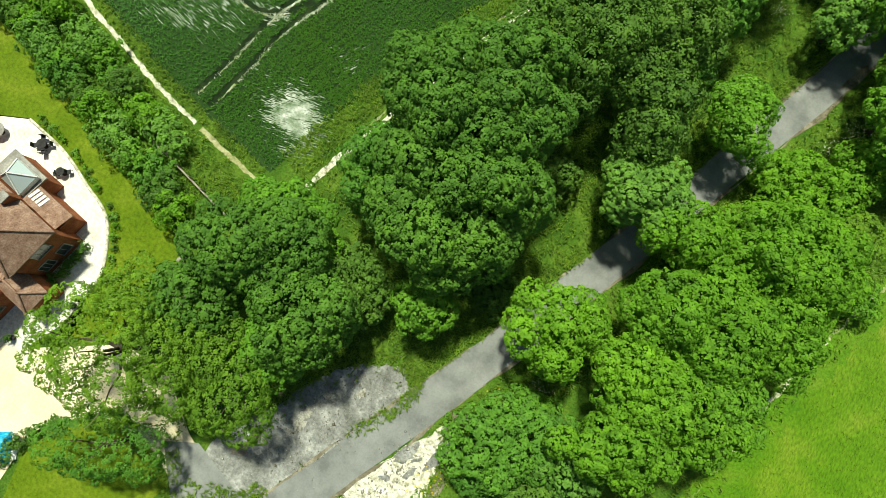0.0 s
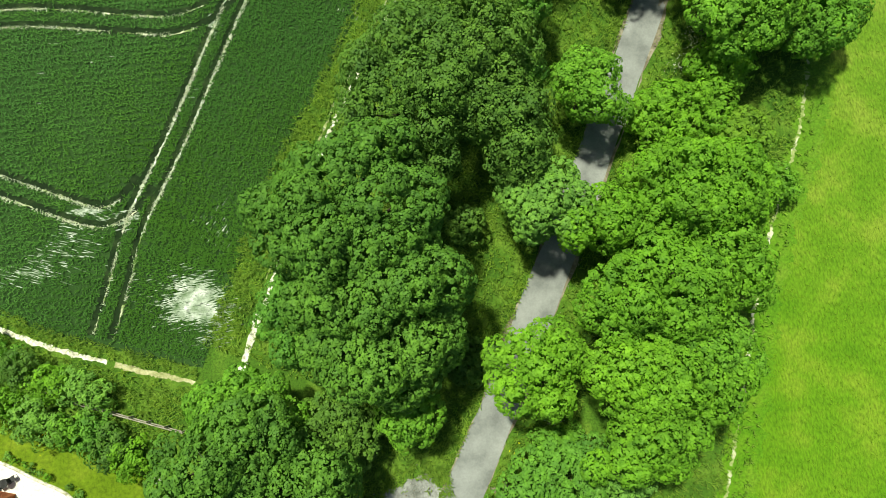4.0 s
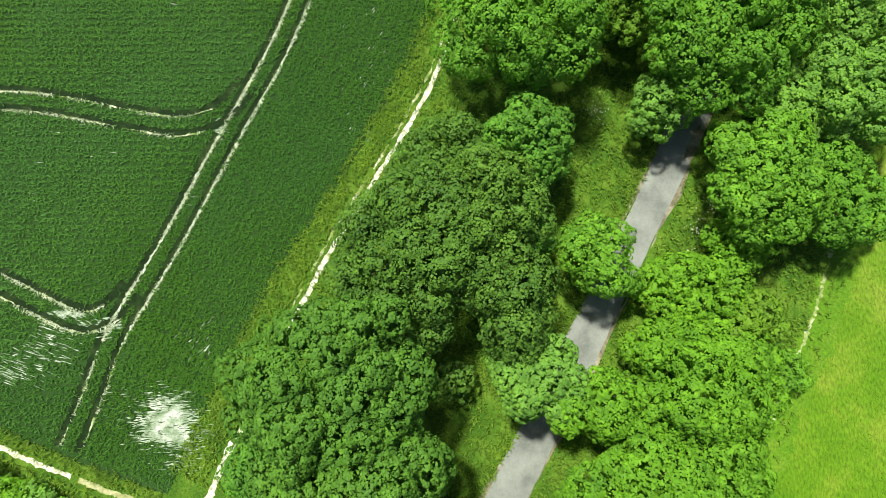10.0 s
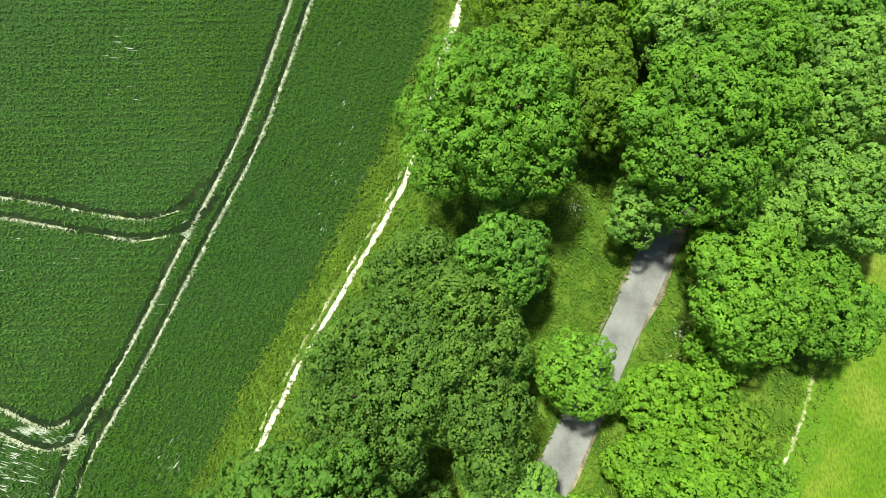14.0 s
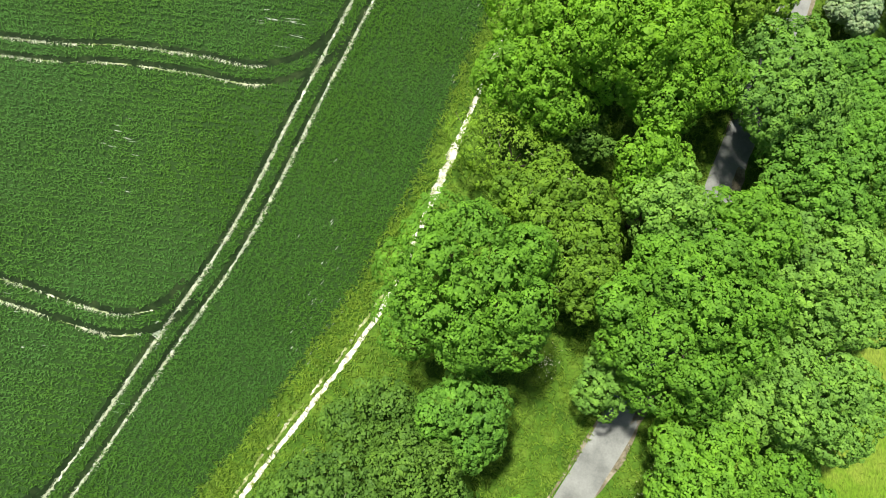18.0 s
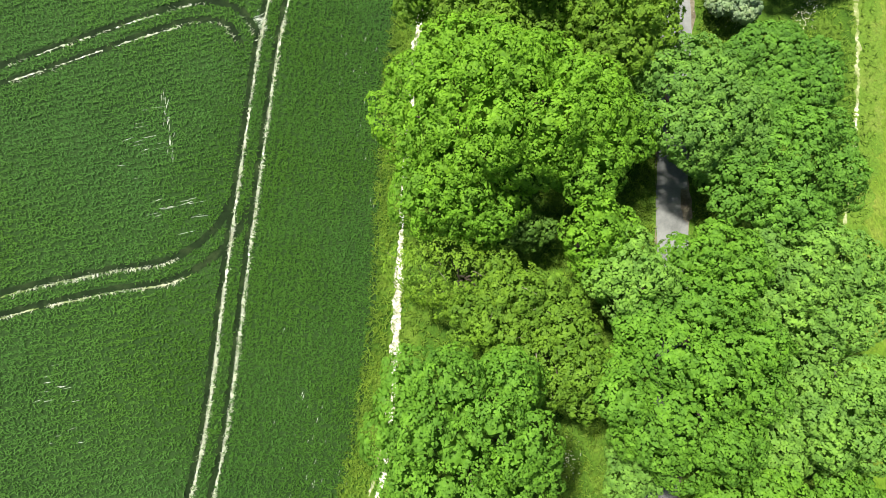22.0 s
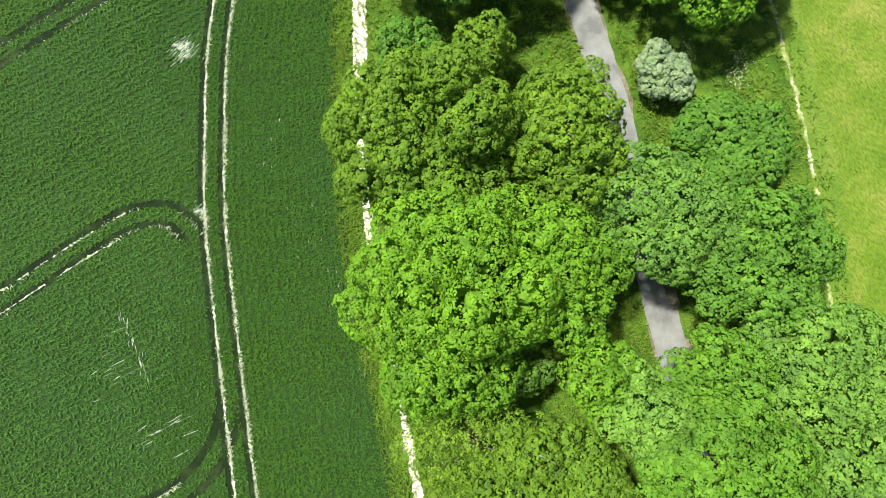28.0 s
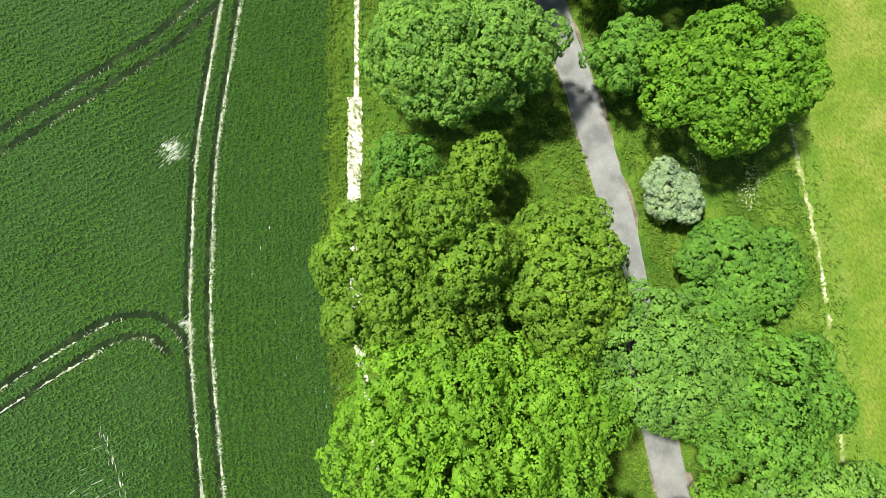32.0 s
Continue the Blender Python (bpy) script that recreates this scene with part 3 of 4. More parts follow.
def tree(x, y, rx, ry, h, mat, label, name="tree", seed=None, category="tree", limbs=5, group="", twigs=0, **kw):
    seed = seed or int(abs(x * 37 + y * 91) * 10) + 1
    t = tagged(empty(name, x, y), label, category, group)
    me, lc, size = crown_mesh(seed, rx, ry, h, mat, **kw)
    child("crown", me, t)
    fork = h * (0.3 if h > 5 else 0.12)
    r0 = 0.028 * h + 0.04
    child("trunk", limb_mesh("trunk", (0, 0, -0.1), (0.1, -0.05, h * 0.62), r0, r0 * 0.35, seed), t)
    order = np.argsort(-lc[:-1, 2])[:: max(1, (len(lc) - 1) // limbs)][:limbs]
    for k, i in enumerate(order):
        child("limb", limb_mesh("limb", (0.05, 0, fork + 0.05 * h * (k % 3)), lc[i], r0 * 0.45, r0 * 0.12, seed + k + 1), t)
    rng = np.random.default_rng(seed + 5)
    for k in range(twigs):
        i = rng.integers(0, len(lc) - 1)
        d = np.array([rng.normal(0, 0.6), rng.normal(0, 0.6), 1.0])
        d *= size[i] * rng.uniform(1.12, 1.3) / np.linalg.norm(d)
        child("twig", limb_mesh("twig", lc[i] + d * 0.45 + rng.normal(0, 0.2, 3), lc[i] + d + rng.normal(0, 0.25, 3), 0.035, 0.012, seed + 50 + k, sides=4, mat=M_TWIG), t)
    return t

# ---- the trees and bushes, along the lane from south to north ----
tree(-28.9, -43.6, 5.9, 5.5, 11, L_OLIVE, "tall airy pale green tree beside the house drive", airy=0.72, twigs=16, per=34)
tree(-18.4, -42.1, 4.1, 5.1, 9, L_OLIVE, "airy green tree leaning over the drive", turn=21, airy=0.83, twigs=6, per=34)
tree(-15.5, -34.5, 4.5, 4.5, 11, L_MID, "mid-green tree at the edge of the layby", airy=0.9)
tree(-21.4, -31.0, 5.9, 4.5, 12, L_MID, "broad green tree at the corner of the garden", turn=21, twigs=6)
tree(-29.0, -38.5, 3.7, 2.9, 8, L_OLIVE, "thin olive tree beside the garden lawn", airy=0.8, twigs=8, per=32)
tree(-26.4, -51.3, 5.5, 2.7, 7, L_ASH, "small drooping tree on the front lawn", turn=21, airy=0.83, twigs=6, per=34)
tree(-11.9, -31.0, 2.5, 3.0, 5, L_DARK, "dark undergrowth tree behind the layby", "bush", category="bush", low=0.05)
tree(-7.0, -29.4, 2.9, 3.1, 7, L_OAK, "bright bushy sapling on the lane bank")
tree(-20.5, -27.8, 5.0, 4.0, 8, L_OAK, "light green bushy tree at the field corner")
tree(-15.3, -20.4, 3.5, 4.1, 10, L_ASH, "green tree on the flank of the large ash")
tree(-9.8, -12.8, 7.5, 6.6, 16, L_MID, "large domed ash tree beside the footpath")
tree(-8.5, -23.2, 6.0, 4.9, 13, L_MID, "drooping dark ash below the large one")
tree(-14.4, -30.1, 3.6, 3.1, 6, L_DARK, "dark tree in the shade behind the layby")
tree(-0.6, -13.1, 1.9, 2.2, 4, L_DARK, "small dark shrub on the grass bank", "bush", category="bush", low=0.05)
tree(-3.9, -2.8, 7.6, 6.9, 13, L_DARK, "broad dark hawthorn thicket with pale leaf edges", twigs=8, spiky=0.12, airy=0.9, fr=0.46)
tree(2.2, 0.5, 4.4, 5.3, 13, L_DARK, "upright dark hawthorn with spreading twigs", spiky=0.12, airy=0.9, fr=0.46)
tree(3.8, -6.1, 3.3, 5.2, 11, L_DARK, "dark hawthorn leaning over the grass", spiky=0.12, airy=0.9, fr=0.46)
tree(5.0, 7.4, 4.3, 3.9, 10, L_ASH, "light green tree at the edge of the hawthorn")
tree(5.7, -1.1, 2.0, 2.9, 8, L_ASH, "pale green sapling beside the hawthorn")
tree(11.6, -2.3, 3.9, 3.6, 8, L_OAK, "small rounded light green tree beside the lane")
tree(6.6, -12.5, 4.4, 3.9, 9, L_BLUE, "rounded grey-green tree beside the lane", fr=0.34)
tree(3.8, -26.4, 4.2, 4.1, 9, L_BRIGHT, "bright green tree overhanging the lane")
tree(11.6, -14.7, 4.7, 3.1, 9, L_BRIGHT, "bright green tree leaning over the lane")
tree(19.2, -13.2, 5.8, 4.8, 11, L_BRIGHT, "bright yellow-green sycamore in the roadside row")
tree(14.0, -21.2, 6.2, 4.8, 11, L_BRIGHT, "broad bright green sycamore beside the lane")
tree(20.4, -18.8, 4.1, 4.4, 10, L_BRIGHT, "bright green sycamore at the pasture edge")
tree(11.4, -27.3, 4.3, 3.6, 10, L_BRIGHT, "broad bright sycamore with dark gaps")
tree(17.8, -26.2, 4.5, 3.7, 9, L_OAK, "mid-green tree at the pasture edge")
tree(14.7, -28.0, 6.2, 4.6, 10, L_BRIGHT, "spreading bright sycamore at the end of the row", turn=21)
tree(12.1, -33.0, 5.3, 3.4, 9, L_BRIGHT, "low bright sycamore over the grass", turn=21)
tree(17.8, -23.3, 3.4, 4.2, 8, L_OAK, "green tree beside the open pasture")
tree(4.3, -37.0, 5.6, 4.1, 5, L_ASH, "low dense roadside thicket", "bush", category="bush", low=0.05, turn=21)
tree(10.0, -36.8, 3.0, 2.5, 5, L_BLUE, "greyish bush beside the thicket", "bush", category="bush", low=0.05)
tree(20.4, -4.8, 5.1, 3.7, 5, L_BRIGHT, "low bright green scrub beside the lane", "bush", category="bush", low=0.05)
tree(25.0, -0.8, 3.4, 2.7, 5, L_BRIGHT, "low yellow-green scrub under the ash", "bush", category="bush", low=0.05)
tree(25.8, -7.5, 2.7, 3.0, 5, L_OLIVE, "low olive scrub near the pasture", "bush", category="bush", low=0.05)
tree(20.7, -10.3, 6.1, 3.5, 5, L_BRIGHT, "spreading yellow-green scrub beside the lane", "bush", category="bush", low=0.05)
tree(25.5, 4.6, 5.3, 5.2, 10, L_OAK, "light green ash beside the lane")
tree(32.8, 3.4, 4.6, 4.6, 7.5, L_OAK, "light green ash at the pasture edge")
tree(4.3, 18.2, 7.1, 7.2, 14, L_OAK, "large domed bright oak beside the footpath", fr=0.5)
tree(13.9, 21.9, 3.0, 5.5, 10, L_OLIVE, "brownish olive thorn tree between oak and lane", airy=0.85, twigs=8)
tree(17.8, 11.9, 3.2, 3.0, 7, L_BLUE, "lower skirt tree hanging over the lane")
tree(19.6, 26.6, 3.8, 3.6, 12, L_BLUE, "rounded green tree against the spreading one")
tree(34.3, 12.4, 5.2, 5.0, 10, L_BLUE, "grey-green tree beside the pasture")
tree(35.8, 32.0, 6.2, 6.2, 10, L_ASH, "broad light green tree at the pasture edge", turn=-29)
tree(33.1, 38.2, 3.1, 3.6, 7, L_BRIGHT, "low bright tree in the gap beside the lane")
tree(12.5, 42.0, 9.0, 7.8, 15, L_BRIGHT, "very large bright green maple beside the footpath", turn=-29, fr=0.5)
tree(20.2, 38.1, 4.5, 5.6, 12, L_BRIGHT, "bright flank of the large maple", turn=-29, fr=0.5)
tree(7.7, 35.9, 5.6, 3.6, 11, L_BRIGHT, "low bright boughs of the large maple", turn=-29, fr=0.5)
tree(18.3, 30.2, 3.4, 3.4, 11, L_BRIGHT, "bright tree joining maple and lane trees", fr=0.5)
tree(7.0, 29.7, 6.3, 3.5, 9, L_OLIVE, "scrubby olive thorn tree with bare twigs", turn=-29, airy=0.8, twigs=20)
tree(12.6, 21.9, 4.9, 4.0, 9, L_OLIVE, "twiggy olive thorn beside the spreading tree", turn=-29, airy=0.8, twigs=16)
tree(29.1, 39.0, 6.6, 5.7, 11, L_BLUE, "rounded grey-green tree over the lane", turn=-27)
tree(12.2, 55.4, 4.6, 6.9, 13, L_OLIVE, "lobed olive-green ash tree beside the footpath", turn=-27, twigs=8)
tree(18.9, 53.9, 4.3, 5.0, 14, L_OLIVE, "tall lobed olive-green ash tree", twigs=8)
tree(25.3, 48.6, 4.9, 6.2, 13, L_OLIVE, "olive-green ash tree beside the lane", turn=-27, twigs=8)
tree(15.2, 44.9, 3.8, 3.0, 9, L_OLIVE, "small green tree below the ash group", turn=-27)
tree(23.6, 60.1, 3.0, 2.7, 8, L_OLIVE, "light olive tree behind the ash group")
tree(18.0, 63.5, 3.2, 2.7, 7, L_ASH, "bright sapling between footpath and ashes")
tree(41.0, 42.0, 5.4, 5.4, 5, L_ASH, "broad low green bush at the pasture edge", "bush", category="bush", low=0.05, fr=0.32)
tree(39.1, 51.1, 2.8, 3.1, 4.5, L_WHITE, "elder bush covered in white blossom", "bush", category="bush", low=0.05, fr=0.3)
tree(26.3, 68.8, 7.9, 5.8, 12, L_BLUE, "large grey-green tree beside the footpath", turn=-27)
tree(46.6, 57.4, 8.0, 5.9, 11, L_BRIGHT, "large bright tree at the pasture edge", turn=-27)
tree(40.0, 63.8, 3.6, 3.4, 8, L_ASH, "tree hanging over the lane")
tree(22.4, 18.2, 7.4, 8.0, 13, L_OAK, "huge spreading tree over the lane")
tree(35.0, 22.4, 6.2, 5.8, 10, L_BLUE, "broad grey-green tree in the roadside mass")
tree(26.6, 25.2, 4.5, 4.4, 11, L_OAK, "round green tree arching over the lane")
tree(29.0, 12.0, 3.6, 4.0, 8, L_BLUE, "green tree filling the roadside mass")
tree(-23.6, -41.6, 4.4, 4.8, 9.5, L_OLIVE, "airy green tree between drive and lawn", airy=0.83, twigs=8, per=34)
tree(-24.4, -37.2, 3.9, 4.0, 9, L_MID, "green tree behind the corner tree", airy=0.9, twigs=4)
tree(-17.0, -38.8, 3.2, 3.4, 8, L_OAK, "bright green tree over the layby edge", airy=0.95)
# added dark tree: stands in for the black shade in the maple's gap
tree(13.0, 33.6, 3.4, 2.8, 6.5, L_DARK, "dark thorn added to darken the gap under the maple")
tree(-2.0, 6.0, 4.2, 3.6, 9, L_DARK, "dark thorn bush at the end of the hawthorn", spiky=0.16)
tree(-8.9, -18.2, 6.6, 5.4, 15, L_MID, "middle dome of the large ash")
tree(10.5, 26.0, 5.5, 4.2, 10, L_OLIVE, "twiggy thorn tree between oak and maple", airy=0.9, twigs=8)
tree(15.5, 50.5, 4.6, 4.4, 11, L_OLIVE, "low ash tree filling the group")
tree(33.0, 80, 7.5, 7, 12, L_OAK, "large tree farther along the footpath", fr=0.55, leaf=0.3)
tree(45.5, 72, 6.5, 6.5, 11, L_ASH, "broad tree between lane and pasture", fr=0.55, leaf=0.3)
tree(54, 68, 5.5, 6, 9, L_OAK, "tree at the far pasture edge", fr=0.55, leaf=0.3)
tree(46, 86, 7, 7, 12, L_DARK, "dark broad tree beside the lane", fr=0.55, leaf=0.3)
tree(30, 93, 7, 7, 12, L_BRIGHT, "bright tree beside the footpath", fr=0.55, leaf=0.3)

# ---- lower thickets ----
for x, y, r, h, mat in [(3.6, -40.5, 3.0, 3.4, L_ASH), (9.5, -43, 4.2, 4, L_DARK), (5.6, -33.8, 2.6, 3, L_OAK), (-1.5, -25.5, 2.6, 2.6, L_DARK), (28.5, -12, 2.6, 3.0, L_OAK), (18.2, -11.2, 2.6, 3.2, L_BRIGHT)]:
    tree(x, y, r, r * 0.9, h, mat, "low leafy thicket on the lane bank", "bush", category="bush", low=0.02, lobes=9, limbs=3)


# ---- garden hedge, bush by bush ----
rng = np.random.default_rng(12)
LAWNSIDE = spline([(-62, -18), (-54, -20.8), (-47.5, -24), (-41.5, -26.8), (-36, -29.4), (-32, -31.4)], 1.8)
FIELDSIDE = spline([(-62, -13.8), (-52, -18.2), (-45.5, -20.9), (-40, -23.6), (-35.5, -25.4)], 1.9)
for k, (x, y) in enumerate(np.vstack([LAWNSIDE, FIELDSIDE])):
    mat = (L_BLUE, L_OAK, L_ASH, L_DARK, L_BRIGHT, L_BLUE)[k % 6]
    r = rng.uniform(1.6, 2.25)
    tree(x + rng.normal(0, 0.25), y + rng.normal(0, 0.25), r, r * 0.92, rng.uniform(2.0, 3.2), mat, "rounded shrub in the mixed garden hedge", "hedge_shrub", category="shrub", group="garden hedge shrubs", low=0.02, lobes=8, limbs=3, fr=0.5, leaf=0.22, per=30)

# ---- garden fence ----
fence = tagged(empty("fence", -37.5, -26.0, 0, -20), "weathered wooden post and rail fence behind the hedge", "fence")


def box(w, d, h, x=0, y=0, z=0, bevel=0.02):
    """A box with softened edges, standing on z."""
    bm = bmesh.new()
    bmesh.ops.create_cube(bm, size=1, matrix=Matrix.Translation((x, y, z + h / 2)) @ Matrix.Diagonal((w, d, h, 1)))
    if bevel:
        bmesh.ops.bevel(bm, geom=bm.edges[:], offset=bevel, segments=1, affect="EDGES")
    return bm


for k in range(7):
    part("post", box(0.12, 0.12, 1.15, 1.7 * k, 0, -0.02), M_WOOD, fence)
for z in (0.45, 0.95):
    part("rail", box(10.4, 0.09, 0.12, 5.1, -0.1, z), M_WOOD, fence)

# ---- garden surfaces ----
structure(polygon("lawn", [(-75, -19), (-62, -20.5), (-54, -22.6), (-47.1, -25.6), (-41, -28.6), (-34.3, -31.6), (-30.4, -34.5), (-29.5, -39), (-31, -43.5), (-35.6, -47.2), (-36.3, -42), (-36.2, -39), (-38.2, -34.6), (-41.6, -32.5), (-45.4, -30.5), (-50, -29.1), (-53, -30.1), (-75, -33)], 0.004, M_LAWN), "mown yellow-green garden lawn", "lawn")
structure(polygon("front_lawn", [(-34.6, -56.8), (-33, -53.3), (-30, -51.6), (-27.2, -51), (-23.5, -51.9), (-21.3, -53.8), (-24, -60), (-34, -62)], 0.008, M_LAWN), "small front lawn beside the gravel drive", "lawn")
structure(polygon("patio", [(-75, -33), (-53, -30.2), (-50, -29.2), (-45.4, -30.6), (-41.7, -32.6), (-38.3, -34.7), (-36.3, -38.9), (-36.4, -41.9), (-37.3, -45.5), (-39.3, -49), (-75, -50)], 0.01, M_PATIO), "pale stone paved terrace round the house", "patio")
structure(polygon("gravel_drive", [(-75, -49.8), (-40, -49), (-36, -47), (-31, -44.4), (-26, -45), (-21.6, -49), (-19, -50.5), (-21, -53.3), (-25.5, -51), (-30, -50.9), (-33.2, -53.2), (-34.8, -55), (-36, -70), (-75, -70)], 0.014, M_GRAVEL), "pale cream gravel drive", "drive")
structure(polygon("drive_mouth", [(-23.5, -50.5), (-20.5, -49.3), (-14.6, -52), (-13.4, -54.8), (-18, -58)], 0.017, M_ROAD), "grey asphalt mouth of the drive", "drive")
LAYBY = [(-20.3, -50.6), (-18.3, -46.5), (-15.5, -43.2), (-12.6, -38.5), (-10, -36.4), (-6.2, -35.4), (-4.6, -37), (-8, -42.5), (-11.8, -49.2), (-15.6, -53.2)]
structure(polygon("layby", uneven(LAYBY), 0.006, M_LAYBY), "worn stony layby beside the lane", "layby")
PULL_IN = [(-9.5, -53), (-7.3, -48.9), (-4.6, -43.9), (-2.2, -40.2), (-0.8, -38.6), (0.2, -37.2), (0.7, -39.2), (0.3, -42), (0.2, -46), (-1.5, -53)]
structure(polygon("chalk_layby", uneven(PULL_IN, 0.25, 0.4, 2), 0.007, M_CHALK), "bare white chalk pull-in beside the lane", "layby")
structure(ribbon("dry_edge", spline([(0.3, -36.9), (0.8, -39.4), (0.6, -42.5), (0.5, -47), (-0.6, -53)], 0.7), -0.5, 0.6, 0.011, M_DIRT, 0.3, 51), "dry brown edge of the chalk pull-in", "verge")

# terrace kerb and its planting
KERB = spline([(-50, -29.2), (-45.4, -30.6), (-41.7, -32.6), (-38.3, -34.7), (-36.3, -38.9), (-36.4, -41.9), (-37.3, -45.5)], 0.8)
kn = side(KERB)
kv, kf = [], []
for off, z in ((-0.12, 0.0), (-0.12, 0.16), (0.12, 0.16), (0.12, 0.0)):
    kv.append(np.c_[KERB + kn * off, np.full(len(KERB), z)])
for j in range(3):
    for i in range(len(KERB) - 1):
        kf.append((j * len(KERB) + i, j * len(KERB) + i + 1, (j + 1) * len(KERB) + i + 1, (j + 1) * len(KERB) + i))
structure(new("terrace_kerb", mesh_from("terrace_kerb", np.concatenate(kv), kf, M_CHALK)), "low curved pale stone kerb of the terrace", "kerb")
for k, (x, y) in enumerate((KERB - kn * 0.75)[1:22]):
    if k % 7 == 5:
        continue
    r = rng.uniform(0.3, 0.52)
    tree(x, y, r, r, rng.uniform(0.35, 0.7), (L_OAK, L_DARK, L_BLUE, L_BRIGHT)[k % 4], "small border plant beside the terrace kerb", "border_plant", category="plant", group="terrace border plants", low=0.02, lobes=5, limbs=2, fr=0.22, leaf=0.13, per=16)

for x, y in [(-34.2, -54.4), (-35.2, -56.0), (-35.9, -57.8), (-36.4, -59.6), (-33.0, -53.2), (-36.8, -61.2)]:
    r = rng.uniform(0.7, 1.0)
    tree(x, y, r, r, rng.uniform(0.9, 1.5), L_DARK, "dark low shrub edging the front lawn", "lawn_shrub", category="shrub", group="front lawn shrubs", low=0.02, lobes=6, limbs=2, fr=0.3, leaf=0.17, per=20)
for k in range(22):
    i = rng.integers(0, 6)
    x, y = ((-16.2, -47.0), (-13.6, -44.2), (-11.2, -41.0), (-8.6, -38.6), (-3.6, -44.6), (-2.0, -41.8))[i]
    r = rng.uniform(0.18, 0.55)
    structure(blob("dust_patch", x + rng.normal(0, 1.2), y + rng.normal(0, 0.9), r, r * rng.uniform(1.2, 2.4), 0.0085 + 0.0004 * k, (M_STONE, M_DIRT, M_STONE, M_LAYBY)[k % 4 if i < 4 else 3], rng.uniform(-1.0, -0.2), 70 + k, 0.4, 60), "patch of pale dust and grit", "dust")

# ---- house ----
house = tagged(empty("house", -39.3, -37.5, 0, 254), "red brick house with a hipped clay-tiled roof", "house")
# local x runs along the visible end wall, local y runs away from it to the east; the body lies at negative y


def slab(pts, thick):
    """A plate through the given corners, with thickness below."""
    bm = bmesh.new()
    top = [bm.verts.new(p) for p in pts]
    low = [bm.verts.new((p[0], p[1], p[2] - thick)) for p in pts]
    bm.faces.new(top)
    bm.faces.new(low[::-1])
    for i in range(len(pts)):
        bm.faces.new((top[i - 1], low[i - 1], low[i], top[i]))
    bmesh.ops.recalc_face_normals(bm, faces=bm.faces[:])
    return bm


def tile_courses(a, b, c, d, parent, n=24):
    """Courses of roof tiles between the eave a-b and the top c-d."""
    a, b, c, d = (Vector(p) for p in (a, b, c, d))
    up = (b - a).cross(d - a).normalized()
    if up.z < 0:
        up = -up
    for k in range(n):
        t0, t1 = k / n, (k + 1.06) / n
        t1 = min(t1, 1)
        p = [a.lerp(d, t0) + up * 0.04, b.lerp(c, t0) + up * 0.04, b.lerp(c, t1) + up * 0.03, a.lerp(d, t1) + up * 0.03]
        part("tile_course", slab([tuple(v) for v in p], 0.03), M_TILE, parent)


def hip_roof(x0, x1, y0, y1, eave, rise, parent, over=0.45):
    """A hipped roof; the ridge runs along the longer side."""
    x0, x1, y0, y1 = x0 - over, x1 + over, y0 - over, y1 + over
    w = min(x1 - x0, y1 - y0) / 2
    if x1 - x0 < y1 - y0:
        r0, r1 = ((x0 + x1) / 2, y0 + w, eave + rise), ((x0 + x1) / 2, y1 - w, eave + rise)
        A, B, C, D = (x0, y0, eave), (x1, y0, eave), (x1, y1, eave), (x0, y1, eave)
        faces = [(A, B, r0, r0), (B, C, r1, r0), (C, D, r1, r1), (D, A, r0, r1)]
    else:
        r0, r1 = (x0 + w, (y0 + y1) / 2, eave + rise), (x1 - w, (y0 + y1) / 2, eave + rise)
        A, B, C, D = (x0, y0, eave), (x1, y0, eave), (x1, y1, eave), (x0, y1, eave)
        faces = [(A, B, r1, r0), (B, C, r1, r1), (C, D, r0, r1), (D, A, r0, r0)]
    roof = part("roof", slab([A, B, C, D], 0.12), M_LEAD, parent, "clay-tiled hipped roof")
    for f in faces:
        tile_courses(*f, roof)
    hips = [(A, r0), (D, r0 if x1 - x0 > y1 - y0 else r1), (B, r1 if x1 - x0 > y1 - y0 else r0), (C, r1), (r0, r1)]
    for p, q in hips:
        me = limb_mesh("ridge_tiles", (*p[:2], p[2] + 0.08), (*q[:2], q[2] + 0.08), 0.09, 0.12, 3, rings=2)
        me.materials[0] = M_TILE
        child("ridge_tiles", me, roof)
    return roof


def window(x, y, z, w, h, parent, facing="y", panes=3):
    """A casement window on a wall that faces +y or +x."""
    t = Matrix.Translation((x, y, z)) @ (Matrix.Rotation(radians(-90), 4, "Z") if facing == "x" else Matrix.Identity(4))
    fr = box(w, 0.1, h, 0, 0.03, 0, 0.01)
    bmesh.ops.transform(fr, matrix=t, verts=fr.verts[:])
    win = part("window", fr, M_FRAME, parent, "white framed casement window")
    for k in range(panes):
        pw = (w - 0.06 * (panes + 1)) / panes
        g = box(pw, 0.02, h - 0.12, -w / 2 + 0.06 + pw / 2 + k * (pw + 0.06), 0.095, 0.06, 0)
        bmesh.ops.transform(g, matrix=t, verts=g.verts[:])
        part("pane", g, M_GLASS, win)
    sl = box(w + 0.15, 0.16, 0.06, 0, 0.09, -0.06, 0.01)
    bmesh.ops.transform(sl, matrix=t, verts=sl.verts[:])
    part("sill", sl, M_LEAD, win)


